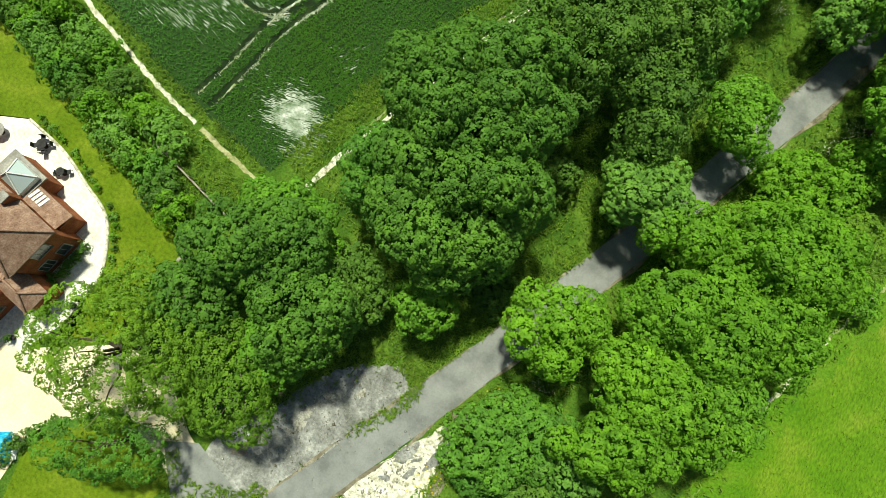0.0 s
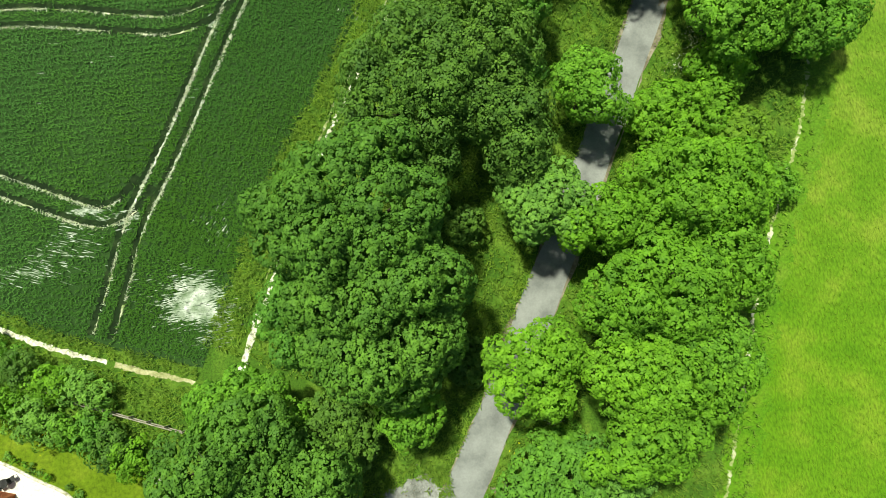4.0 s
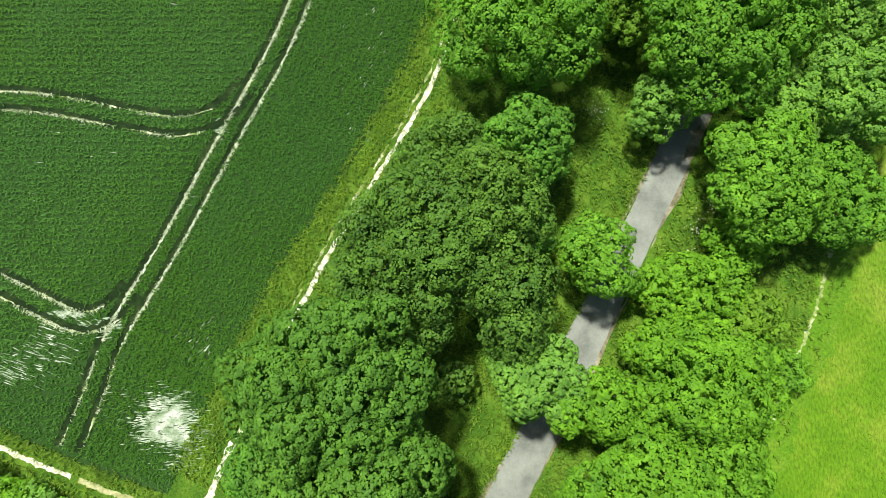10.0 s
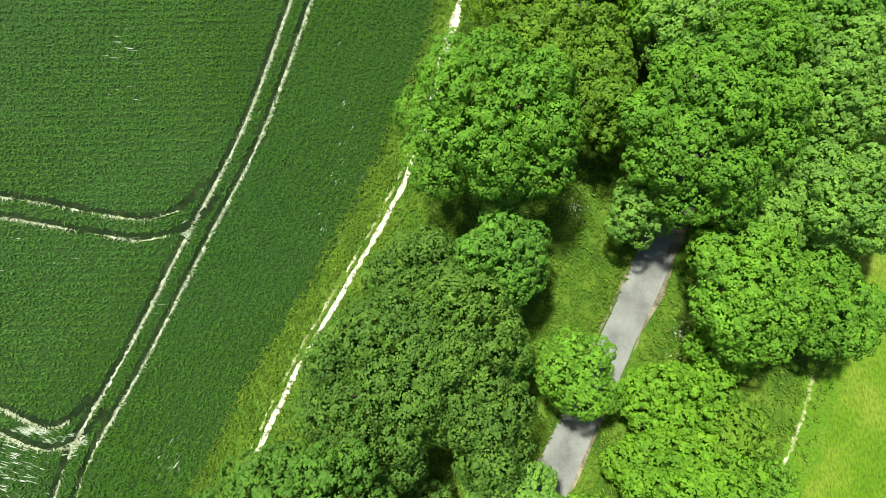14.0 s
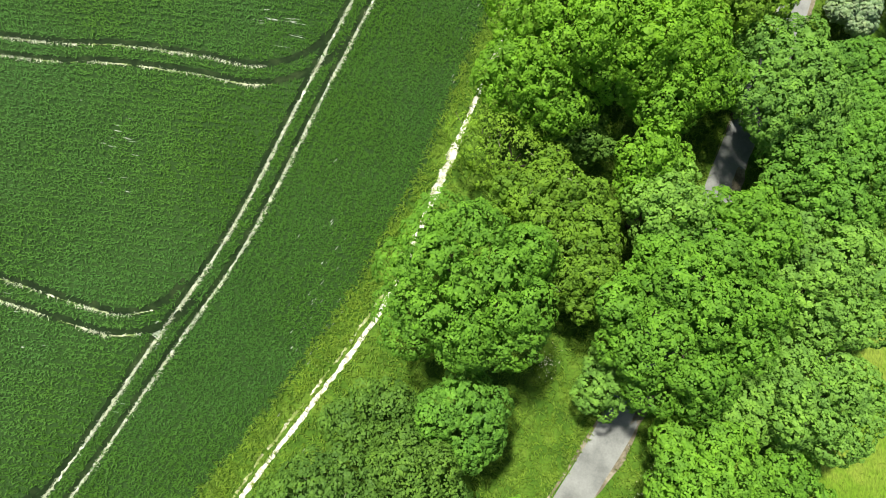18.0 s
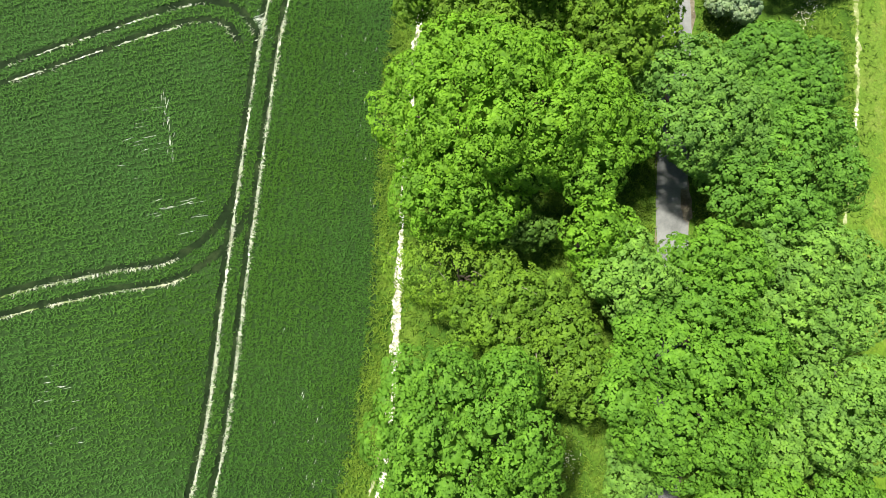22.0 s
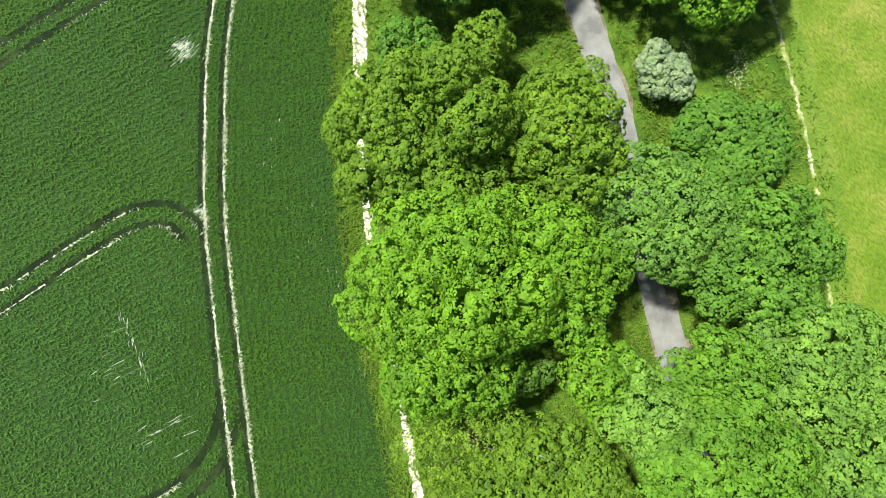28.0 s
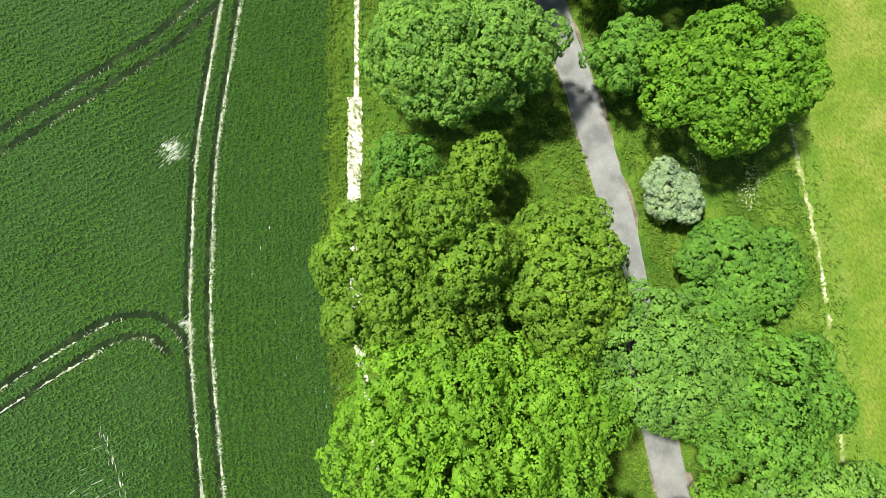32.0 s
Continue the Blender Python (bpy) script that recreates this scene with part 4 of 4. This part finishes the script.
part("wall", box(4.5, 16, 4.9, 2.25, -8, 0, 0), M_BRICK, house, "red brick main block")
hip_roof(0, 4.5, -16, 0, 4.9, 2.7, house)
window(2.0, 0, 3.1, 1.7, 1.2, house)
window(3.3, 0, 0.9, 1.3, 1.2, house)
window(1.3, 0, 0.8, 1.2, 1.2, house, panes=2)
part("wall", box(2.3, 3.8, 2.6, 5.7, 0.3, 0, 0), M_BRICK, house, "single-storey brick porch")
hip_roof(4.85, 6.85, -1.6, 2.2, 2.6, 1.1, house, 0.3)
part("wall", box(5.2, 14, 4.6, 9.7, -7.4, 0, 0), M_BRICK, house, "red brick rear wing")
hip_roof(7.2, 12.3, -14.4, -0.4, 4.6, 2.6, house, 0.35)
window(9.3, -0.4, 1.1, 1.3, 1.1, house)
window(11.4, -0.4, 1.1, 1.1, 1.1, house, panes=2)
# garden room with its lean-to roof, roof lights and glass lantern
part("wall", box(1.5, 4.2, 2.4, -0.75, -3.1, 0, 0), M_BRICK, house, "lean-to brick wall")
part("wall", box(2.5, 4.0, 2.5, -1.25, -7.2, 0, 0), M_BRICK, house, "garden room wall")
lean = part("roof", slab([(0.0, -0.9, 3.0), (-1.75, -0.9, 2.5), (-1.75, -5.15, 2.5), (0.0, -5.15, 3.0)], 0.12), M_TILE, house, "low brown lean-to roof")
for k in range(4):
    y = -3.5 - 0.42 * k
    part("roof_light", slab([(-0.5, y, 2.93), (-1.5, y, 2.64), (-1.5, y - 0.26, 2.64), (-0.5, y - 0.26, 2.93)], 0.05), M_WHITE, lean, "white glazed roof light")
part("roof", slab([(0.0, -5.2, 2.75), (-2.7, -5.2, 2.6), (-2.7, -9.4, 2.6), (0.0, -9.4, 2.75)], 0.14), M_LEAD, house, "flat grey roof of the garden room")
lantern = part("roof_lantern", box(2.2, 2.6, 0.5, -1.25, -6.8, 2.7, 0.02), M_WHITE, house, "white framed glass roof lantern")
for p, q in (((-2.35, -8.1), (-0.15, -8.1)), ((-0.15, -8.1), (-0.15, -5.5)), ((-0.15, -5.5), (-2.35, -5.5)), ((-2.35, -5.5), (-2.35, -8.1))):
    part("pane", slab([(*p, 3.22), (*q, 3.22), (-1.25, -6.8, 4.6)], 0.03), M_SKYGLASS, lantern)
    me = limb_mesh("glazing_bar", (*p, 3.22), (-1.25, -6.8, 4.64), 0.06, 0.06, 2, rings=2)
    me.materials[0] = M_WHITE
    child("glazing_bar", me, lantern)
chimney = part("chimney", box(0.9, 0.7, 1.6, -0.1, -4.2, 4.6, 0.02), M_BRICK, house, "brick chimney stack")
part("chimney_cap", box(1.0, 0.8, 0.12, -0.1, -4.2, 6.2, 0.02), M_LEAD, chimney)

# planting against the walls
for k in range(9):
    x = 0.2 + 0.62 * k
    p = house.matrix_basis @ Vector((x, 0.75 + 0.1 * (k % 3), 0))
    r = rng.uniform(0.45, 0.6)
    tree(p.x, p.y, r, r, rng.uniform(0.7, 1.1), (L_DARK, L_ASH)[k % 2], "dark shrub planted against the house wall", "wall_shrub", category="shrub", group="house wall shrubs", low=0.02, lobes=5, limbs=2, fr=0.24, leaf=0.14, per=16)


# ---- terrace furniture and clutter ----
def garden_chair(x, y, turn):
    c = tagged(empty("garden_chair", x, y, 0.01, turn), "black iron garden chair on the terrace", "chair", "terrace chairs")
    part("seat", box(0.46, 0.44, 0.05, 0, 0, 0.42), M_BLACK, c)
    part("backrest", box(0.46, 0.05, 0.45, 0, -0.2, 0.47), M_BLACK, c)
    for sx in (-0.19, 0.19):
        for sy in (-0.18, 0.18):
            part("leg", box(0.04, 0.04, 0.42, sx, sy, 0, 0.005), M_BLACK, c)


def garden_table(x, y, top=0.5, mat=None):
    t = tagged(empty("garden_table", x, y, 0.01), "round dark garden table on the terrace", "table")
    bm = bmesh.new()
    bmesh.ops.create_cone(bm, cap_ends=True, segments=20, radius1=top, radius2=top, depth=0.05, matrix=Matrix.Translation((0, 0, 0.72)))
    part("tabletop", bm, mat or M_BLACK, t)
    bm = bmesh.new()
    bmesh.ops.create_cone(bm, cap_ends=True, segments=10, radius1=0.05, radius2=0.04, depth=0.68, matrix=Matrix.Translation((0, 0, 0.36)))
    part("pedestal", bm, M_BLACK, t)
    bm = bmesh.new()
    bmesh.ops.create_cone(bm, cap_ends=True, segments=14, radius1=0.28, radius2=0.1, depth=0.05, matrix=Matrix.Translation((0, 0, 0.025)))
    part("foot", bm, M_BLACK, t)


garden_table(-47.2, -30.9)
for k in range(4):
    a = k * 1.571 + 0.5
    garden_chair(-47.2 + 0.72 * math.cos(a), -30.9 + 0.72 * math.sin(a), math.degrees(a) + 90)
garden_table(-44.2, -32.5, 0.4)
garden_chair(-44.7, -32.9, 130)
garden_chair(-43.6, -32.2, 300)
garden_table(-51.8, -31.5, 0.75, M_LEAD)


def plant_pot(x, y, r, mat):
    t = tagged(empty("plant_pot", x, y, 0.012), "round pot with a leafy plant by the porch", "plant pot", "porch pots")
    bm = bmesh.new()
    bmesh.ops.create_cone(bm, cap_ends=True, segments=16, radius1=r * 0.75, radius2=r, depth=r * 1.5, matrix=Matrix.Translation((0, 0, r * 0.75)))
    part("pot", bm, M_BLACK, t)
    me, _, _ = crown_mesh(int(abs(x * 100)), r * 1.2, r * 1.2, r * 2.2, mat, leaf=0.14, low=0.02, lobes=5, fr=0.2, per=14)
    ob = child("foliage", me, t)
    ob.location.z = r * 1.4


plant_pot(-36.9, -43.2, 0.32, L_DARK)
plant_pot(-36.6, -42.4, 0.3, L_BLUE)
plant_pot(-40.6, -48.2, 0.3, L_DARK)

# covered heap beside the drive
heap = tagged(empty("tarpaulin_heap", -36.6, -57.2, 0.014, 25), "bright blue tarpaulin heaped beside the drive", "tarpaulin")
n = 22
gx, gy = np.meshgrid(np.linspace(-1, 1, n), np.linspace(-1.4, 1.4, n))
fold = np.array([[noise.noise((u * 1.7, v * 1.7, 3.0)) + 0.5 * noise.noise((u * 5, v * 5, 9.0)) for u, v in zip(r1, r2)] for r1, r2 in zip(gx, gy)])
gz = 0.05 + 0.75 * np.clip(1 - gx ** 2, 0, 1) ** 0.6 * np.clip(1 - (gy / 1.4) ** 2, 0, 1) ** 0.6 * (1 + 0.35 * fold)
i0 = (np.arange(n - 1)[:, None] * n + np.arange(n - 1)).ravel()
child("sheet", mesh_from("sheet", np.c_[gx.ravel(), gy.ravel(), gz.ravel()], np.stack([i0, i0 + 1, i0 + n + 1, i0 + n], 1), M_BLUE), heap)
part("board", box(0.5, 2.2, 0.1, 1.3, 0, 0, 0.02), M_WHITE, heap, "pale board")


# ---- wheat and long grass ----
def blades(rng, xy, height, width, lean, per, z0=0.0):
    """Tufts of leaning blades."""
    n = len(xy) * per
    c = np.repeat(np.c_[xy, np.full(len(xy), z0)], per, 0) + rng.normal(0, 0.04, (n, 3)) * (1, 1, 0)
    a = rng.uniform(0, 2 * np.pi, n)
    d = np.stack([np.cos(a), np.sin(a), 0 * a], 1)
    w = np.stack([-np.sin(a), np.cos(a), 0 * a], 1) * (width * rng.uniform(0.6, 1.3, n))[:, None]
    hh = height * rng.uniform(0.7, 1.2, n)
    mid = c + d * (lean * 0.35 * hh)[:, None] + np.c_[0 * a, 0 * a, hh * 0.75]
    tip = c + d * (lean * hh * rng.uniform(0.7, 1.3, n))[:, None] + np.c_[0 * a, 0 * a, hh]
    v = np.stack([c, mid - w, tip, mid + w], 1).reshape(-1, 3)
    return v, np.arange(4 * n).reshape(-1, 4)


def near(xy, pts, reach):
    """Which of the points xy lie within reach of the points pts."""
    hit = np.zeros(len(xy), bool)
    for i in range(0, len(xy), 20000):
        q = xy[i:i + 20000]
        for j in range(0, len(pts), 200):
            p = pts[j:j + 200]
            lo, hi = p.min(0) - reach, p.max(0) + reach
            m = ((q > lo) & (q < hi)).all(1)
            if m.any():
                hit[i:i + 20000][m] |= (((q[m][:, None] - p[None]) ** 2).sum(2) < reach ** 2).any(1)
    return hit


rng = np.random.default_rng(77)
rows = []
dense_tram = spline(TRAM[::6], 0.27)
tn = side(dense_tram)
for k, o in enumerate(np.arange(0.3, 22, 0.18)):
    row = dense_tram + tn * o
    rows.append(row[rng.random(len(row)) < (0.1 if k % 4 == 0 else 1.0)])
head = np.concatenate(rows)
gx, gy = np.meshgrid(np.arange(-56, 8, 0.29), np.arange(-26, 98, 0.24))
band = (np.arange(gx.shape[0]) % 3 == 0)[:, None] & (rng.random(gx.shape) < 0.95)
inner = np.c_[gx[~band], gy[~band] + 0.02 * gx[~band]]
tram_x = lambda y: np.interp(y, TRAM[:, 1], TRAM[:, 0])  # noqa: E731
inner = inner[inner[:, 0] < tram_x(inner[:, 1]) + 0.2]
xy = np.vstack([head, inner]) + rng.normal(0, 0.045, (len(head) + len(inner), 2))
edge_x = np.interp(xy[:, 1], EDGE[:, 1], EDGE[:, 0])
hedge_y = np.interp(xy[:, 0], HEDGE[:, 0], HEDGE[:, 1])
ok = (xy[:, 0] < edge_x - rng.exponential(0.35, len(xy))) & (xy[:, 1] > hedge_y + 1.6) & (xy[:, 1] < 100)
xy = xy[ok]
fine = np.concatenate([spline(line[::4], 0.2) + side(spline(line[::4], 0.2)) * (o - 0.17) for line, o in WHEELS])
xy = xy[~near(xy, fine, 0.33)]
close = near(xy, fine, 0.45)
xy = xy[~(close & (rng.random(len(xy)) < 0.5))]
wave = np.array([noise.noise((x * 0.7, y * 3.6 - x * 0.4, 0.0)) + 0.7 * noise.noise((x * 1.6, y * 8.0 - x * 0.8, 5.0)) for x, y in xy])
for x, y, rx, ry in BARE:
    d = ((xy[:, 0] - x) / rx) ** 2 + ((xy[:, 1] - y) / ry) ** 2
    m = (d > 1.9) | (d * 0.75 + wave * 3.0 > 0.2)
    xy, wave = xy[m], wave[m]
gone = np.zeros(len(xy), bool)
for x, y, sl, sw, turn in BITS:
    m = np.nonzero((abs(xy[:, 0] - x) < sl + 0.3) & (abs(xy[:, 1] - y) < sl + 0.3))[0]
    c, s_ = math.cos(turn), math.sin(turn)
    dx, dy = xy[m, 0] - x, xy[m, 1] - y
    gone[m[((c * dx + s_ * dy) / sl) ** 2 + ((-s_ * dx + c * dy) / (sw + 0.04)) ** 2 < 1]] = True
xy = xy[~gone]
# thin spots between the plants
spot = np.array([noise.noise((x * 2.1, y * 2.6, 7.0)) for x, y in xy])
xy = xy[spot < 0.36 + rng.normal(0, 0.06, len(xy))]
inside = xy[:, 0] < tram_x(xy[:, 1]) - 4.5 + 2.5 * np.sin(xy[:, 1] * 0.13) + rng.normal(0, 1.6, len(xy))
for part_xy, mat, label in ((xy[~inside], L_CROP, "dense rows of dark green wheat along the headland"), (xy[inside], L_INNER, "dense rows of unripe wheat, painted paler blue-green for its sheen")):
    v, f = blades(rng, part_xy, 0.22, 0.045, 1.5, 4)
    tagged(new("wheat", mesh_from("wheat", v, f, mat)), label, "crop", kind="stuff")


# pale stems bent over along the wheelings
rng = np.random.default_rng(78)
sv = []
for line, o, much in PALE:
    fl = spline(line[::3], 0.05)
    fn = side(fl)
    ft = np.stack([-fn[:, 1], fn[:, 0]], 1)
    thin = np.array([noise.noise((x * 0.35, y * 0.35, o)) for x, y in fl])
    fl, fn, ft, thin = (np.repeat(q, 3, 0) for q in (fl, fn, ft, thin))
    m = rng.random(len(fl)) < much * np.clip(0.6 + 1.5 * thin, 0.04, 1)
    c, fn, ft = fl[m] + fn[m] * (o + rng.normal(0.04, 0.07, (m.sum(), 1))), fn[m], ft[m]
    n = len(c)
    tip = c + fn * rng.uniform(-0.12, 0.42, (n, 1)) + ft * rng.normal(0.06, 0.2, (n, 1))
    w = ft * rng.uniform(0.014, 0.034, (n, 1))
    zz = rng.uniform(0.06, 0.26, n)
    sv.append(np.stack([np.c_[c - w, np.full(n, 0.04)], np.c_[c + w, np.full(n, 0.04)], np.c_[tip + w * 0.6, zz], np.c_[tip - w * 0.6, zz]], 1).reshape(-1, 3))
sv = np.concatenate(sv)
tagged(new("bent_stems", mesh_from("bent_stems", sv, np.arange(len(sv)).reshape(-1, 4), L_STRAW)), "pale bent wheat stems along the wheel ruts", "straw", kind="stuff")


def scattered(line, a, b, per_m2, rng):
    """Random places from a to b metres beside a line."""
    seg = np.linalg.norm(np.diff(line, axis=0), axis=1).sum()
    n = int(seg * abs(b - a) * per_m2)
    i = rng.integers(0, len(line) - 1, n)
    t = rng.random((n, 1))
    return line[i] * (1 - t) + line[i + 1] * t + side(line)[i] * rng.uniform(a, b, (n, 1))


g = np.vstack([scattered(TRACK, 0.2, 1.8, 3, rng), scattered(PATH, -4.2, -0.9, 16, rng), scattered(PATH, 0.5, 9, 7, rng), scattered(PATH, -0.8, 0.5, 1.2, rng), scattered(PATH, -0.5, -0.22, 7, rng), scattered(PATH, 0.24, 0.55, 9, rng), scattered(ROAD[25:], -13, -1.7, 9, rng), scattered(ROAD, -3.2, -1.9, 8, rng), scattered(ROAD, 2.1, 7, 9, rng), scattered(TRACK, -8, -0.25, 6, rng), scattered(HEDGE, -1.7, -0.4, 16, rng), scattered(HEDGE, 0.4, 2.2, 12, rng), scattered(HEDGE[60:], 2.0, 6.0, 14, rng)])
g = g[~near(g, ROAD, 1.6)]
g = g[(g[:, 1] > -20) | ~near(g, ROAD, 1.85)]
g = g[(g[:, 0] > np.interp(g[:, 1], EDGE[:, 1], EDGE[:, 0]) - 0.6) | (g[:, 1] < -22) | (g[:, 0] < -27)]
g = g[~near(g, TRACK, 0.14)]
lay = np.array([(-15, -43), (-10, -40), (-13, -47), (-4, -46), (-3, -42), (-8, -38), (-17, -48.5), (-2, -49), (-11.5, -43.5), (-7.2, -40.5), (-19, -49)], float)
g = g[~near(g, lay, 3.2)]
strip = ROAD[(ROAD[:, 1] > -49.5) & (ROAD[:, 1] < -34)]
rim = spline(LAYBY[1:7], 0.5)
g = np.vstack([g, scattered(strip, -2.3, -1.8, 2, rng), scattered(rim, -1.0, 0.25, 16, rng), scattered(spline(LAYBY[5:8], 0.5), -0.6, 0.5, 14, rng), scattered(rim, 0.2, 1.5, 1.5, rng), scattered(spline(PULL_IN[4:], 0.5), -0.9, 0.3, 12, rng)])
g = g[rng.random(len(g)) < 0.8]
tufts = scattered(TRACK, 1.6, 26, 2.6, rng)
tufts = tufts[(tufts[:, 1] > -45) & (tufts[:, 1] < 75)]
v, f = blades(rng, tufts, 0.07, 0.022, 1.8, 4)
tagged(new("pasture_tufts", mesh_from("pasture_tufts", v, f, L_PASTURE)), "short yellow-green tufts over the grazed pasture", "grass", kind="stuff")
v, f = blades(rng, g, 0.36, 0.04, 1.1, 4)
tagged(new("long_grass", mesh_from("long_grass", v, f, L_GRASS)), "long uncut yellow-green grass on the verges", "grass", kind="stuff")


# ---- wayside details ----
def scatter_quads(name, xy, z, size, mat, label, category, rng):
    """Small flower heads or bits, many in one object."""
    c = np.c_[xy, z + rng.uniform(0, 0.25, len(xy))]
    v, f = leaves(rng, c, np.tile((0.0, 0.0, 1.0), (len(c), 1)), size)
    tagged(new(name, mesh_from(name, v, f, mat)), label, category, kind="stuff")


rng = np.random.default_rng(91)
spots = np.array([(23.6, 3.2), (22.4, 0.8), (24.4, 4.6), (21.0, -2.4), (39.6, 49.0), (41.6, 50.5), (43.0, 52.2), (5.5, -31.5), (3.4, -37.6), (12.5, 12.4), (46.0, 47.5), (47.3, 49.0), (18.6, -6.0)])
cow = spots[rng.integers(0, len(spots), 900)] + rng.normal(0, 0.6, (900, 2))
scatter_quads("cow_parsley", cow, 0.9, 0.11, L_FLOWER, "white flowering cow parsley on the verges", "flowers", rng)
yel = np.vstack([rng.normal((-40.2, -28.6), 0.5, (120, 2)), rng.normal((2.6, -34.6), 0.5, (50, 2)), rng.normal((-0.4, -43.5), 0.8, (40, 2))])
scatter_quads("yellow_flowers", yel, 0.8, 0.13, L_YELLOW, "yellow garden flowers at the hedge foot", "flowers", rng)

structure(blob("dirt_patch", 22.5, 9.6, 0.5, 2.0, 0.024, M_DIRT, -0.45, 61, 0.3), "brown dirt washed on to the lane edge", "dirt")
structure(blob("dirt_patch", 29.9, 32.2, 0.55, 1.7, 0.024, M_DIRT, -0.28, 62, 0.3), "brown dirt washed on to the lane edge", "dirt")
structure(blob("dirt_patch", 28.7, 26.5, 0.4, 1.6, 0.024, M_DIRT, -0.3, 63, 0.3), "brown dirt washed on to the lane edge", "dirt")


def pebbles(name, xy, size, mat, label, rng):
    """Loose stones as small faceted lumps, joined."""
    octa = np.array([(1, 0, 0), (0, 1, 0), (-1, 0, 0), (0, -1, 0), (0, 0, 0.8), (0, 0, -0.4)], float)
    tri = np.array([(0, 1, 4), (1, 2, 4), (2, 3, 4), (3, 0, 4), (1, 0, 5), (2, 1, 5), (3, 2, 5), (0, 3, 5)])
    s = size * rng.lognormal(0, 0.45, len(xy))
    v = np.c_[xy, np.full(len(xy), 0.02)][:, None] + octa[None] * s[:, None, None] * rng.uniform(0.7, 1.3, (len(xy), 6, 1))
    f = tri[None] + 6 * np.arange(len(xy))[:, None, None]
    tagged(new(name, mesh_from(name, v.reshape(-1, 3), f.reshape(-1, 3), mat)), label, "stones", kind="stuff")


lb = np.array([(-16.5, -46.8), (-14.2, -44.6), (-12, -41.4), (-9.6, -38.8), (-7.2, -37.2), (-12.4, -46.5), (-10, -43)])
pebbles("loose_stones", lb[rng.integers(0, len(lb), 260)] + rng.normal(0, 1.2, (260, 2)), 0.05, M_DIRT, "dark brown clods on the layby", rng)
pebbles("loose_stones", lb[rng.integers(0, len(lb), 700)] + rng.normal(0, 1.3, (700, 2)), 0.05, M_STONE, "loose pale stones on the layby", rng)
cb = np.array([(-3, -44), (-2, -41.5), (-4, -47), (-2.4, -49)])
pebbles("loose_stones", cb[rng.integers(0, len(cb), 500)] + rng.normal(0, 0.9, (500, 2)), 0.06, M_STONE, "loose chalk lumps on the pull-in", rng)
near_road = scattered(ROAD, 1.5, 2.4, 2.0, rng)
pebbles("loose_stones", near_road, 0.035, M_STONE, "grit and small stones along the lane edge", rng)


def boulder(x, y, r, seed):
    rng2 = np.random.default_rng(seed)
    bm = bmesh.new()
    bmesh.ops.create_icosphere(bm, subdivisions=2, radius=r)
    for v in bm.verts:
        v.co *= 1 + rng2.normal(0, 0.09)
        v.co.z *= 0.6
        v.co.z += r * 0.45
    me = bpy.data.meshes.new("boulder")
    bm.to_mesh(me)
    bm.free()
    me.materials.append(M_STONE)
    ob = new("boulder", me)
    ob.location = (x, y, 0)
    tagged(ob, "pale rockery boulder at the lawn edge", "boulder", "lawn edge boulders")


for k, (x, y, r) in enumerate([(-30.6, -33.6, 0.45), (-30.2, -34.4, 0.35), (-29.9, -35.2, 0.4), (-28.4, -38.8, 0.55), (-28.0, -39.8, 0.4), (-45.6, -26.0, 0.35), (-46.3, -25.6, 0.3)]):
    boulder(x, y, r, k + 5)
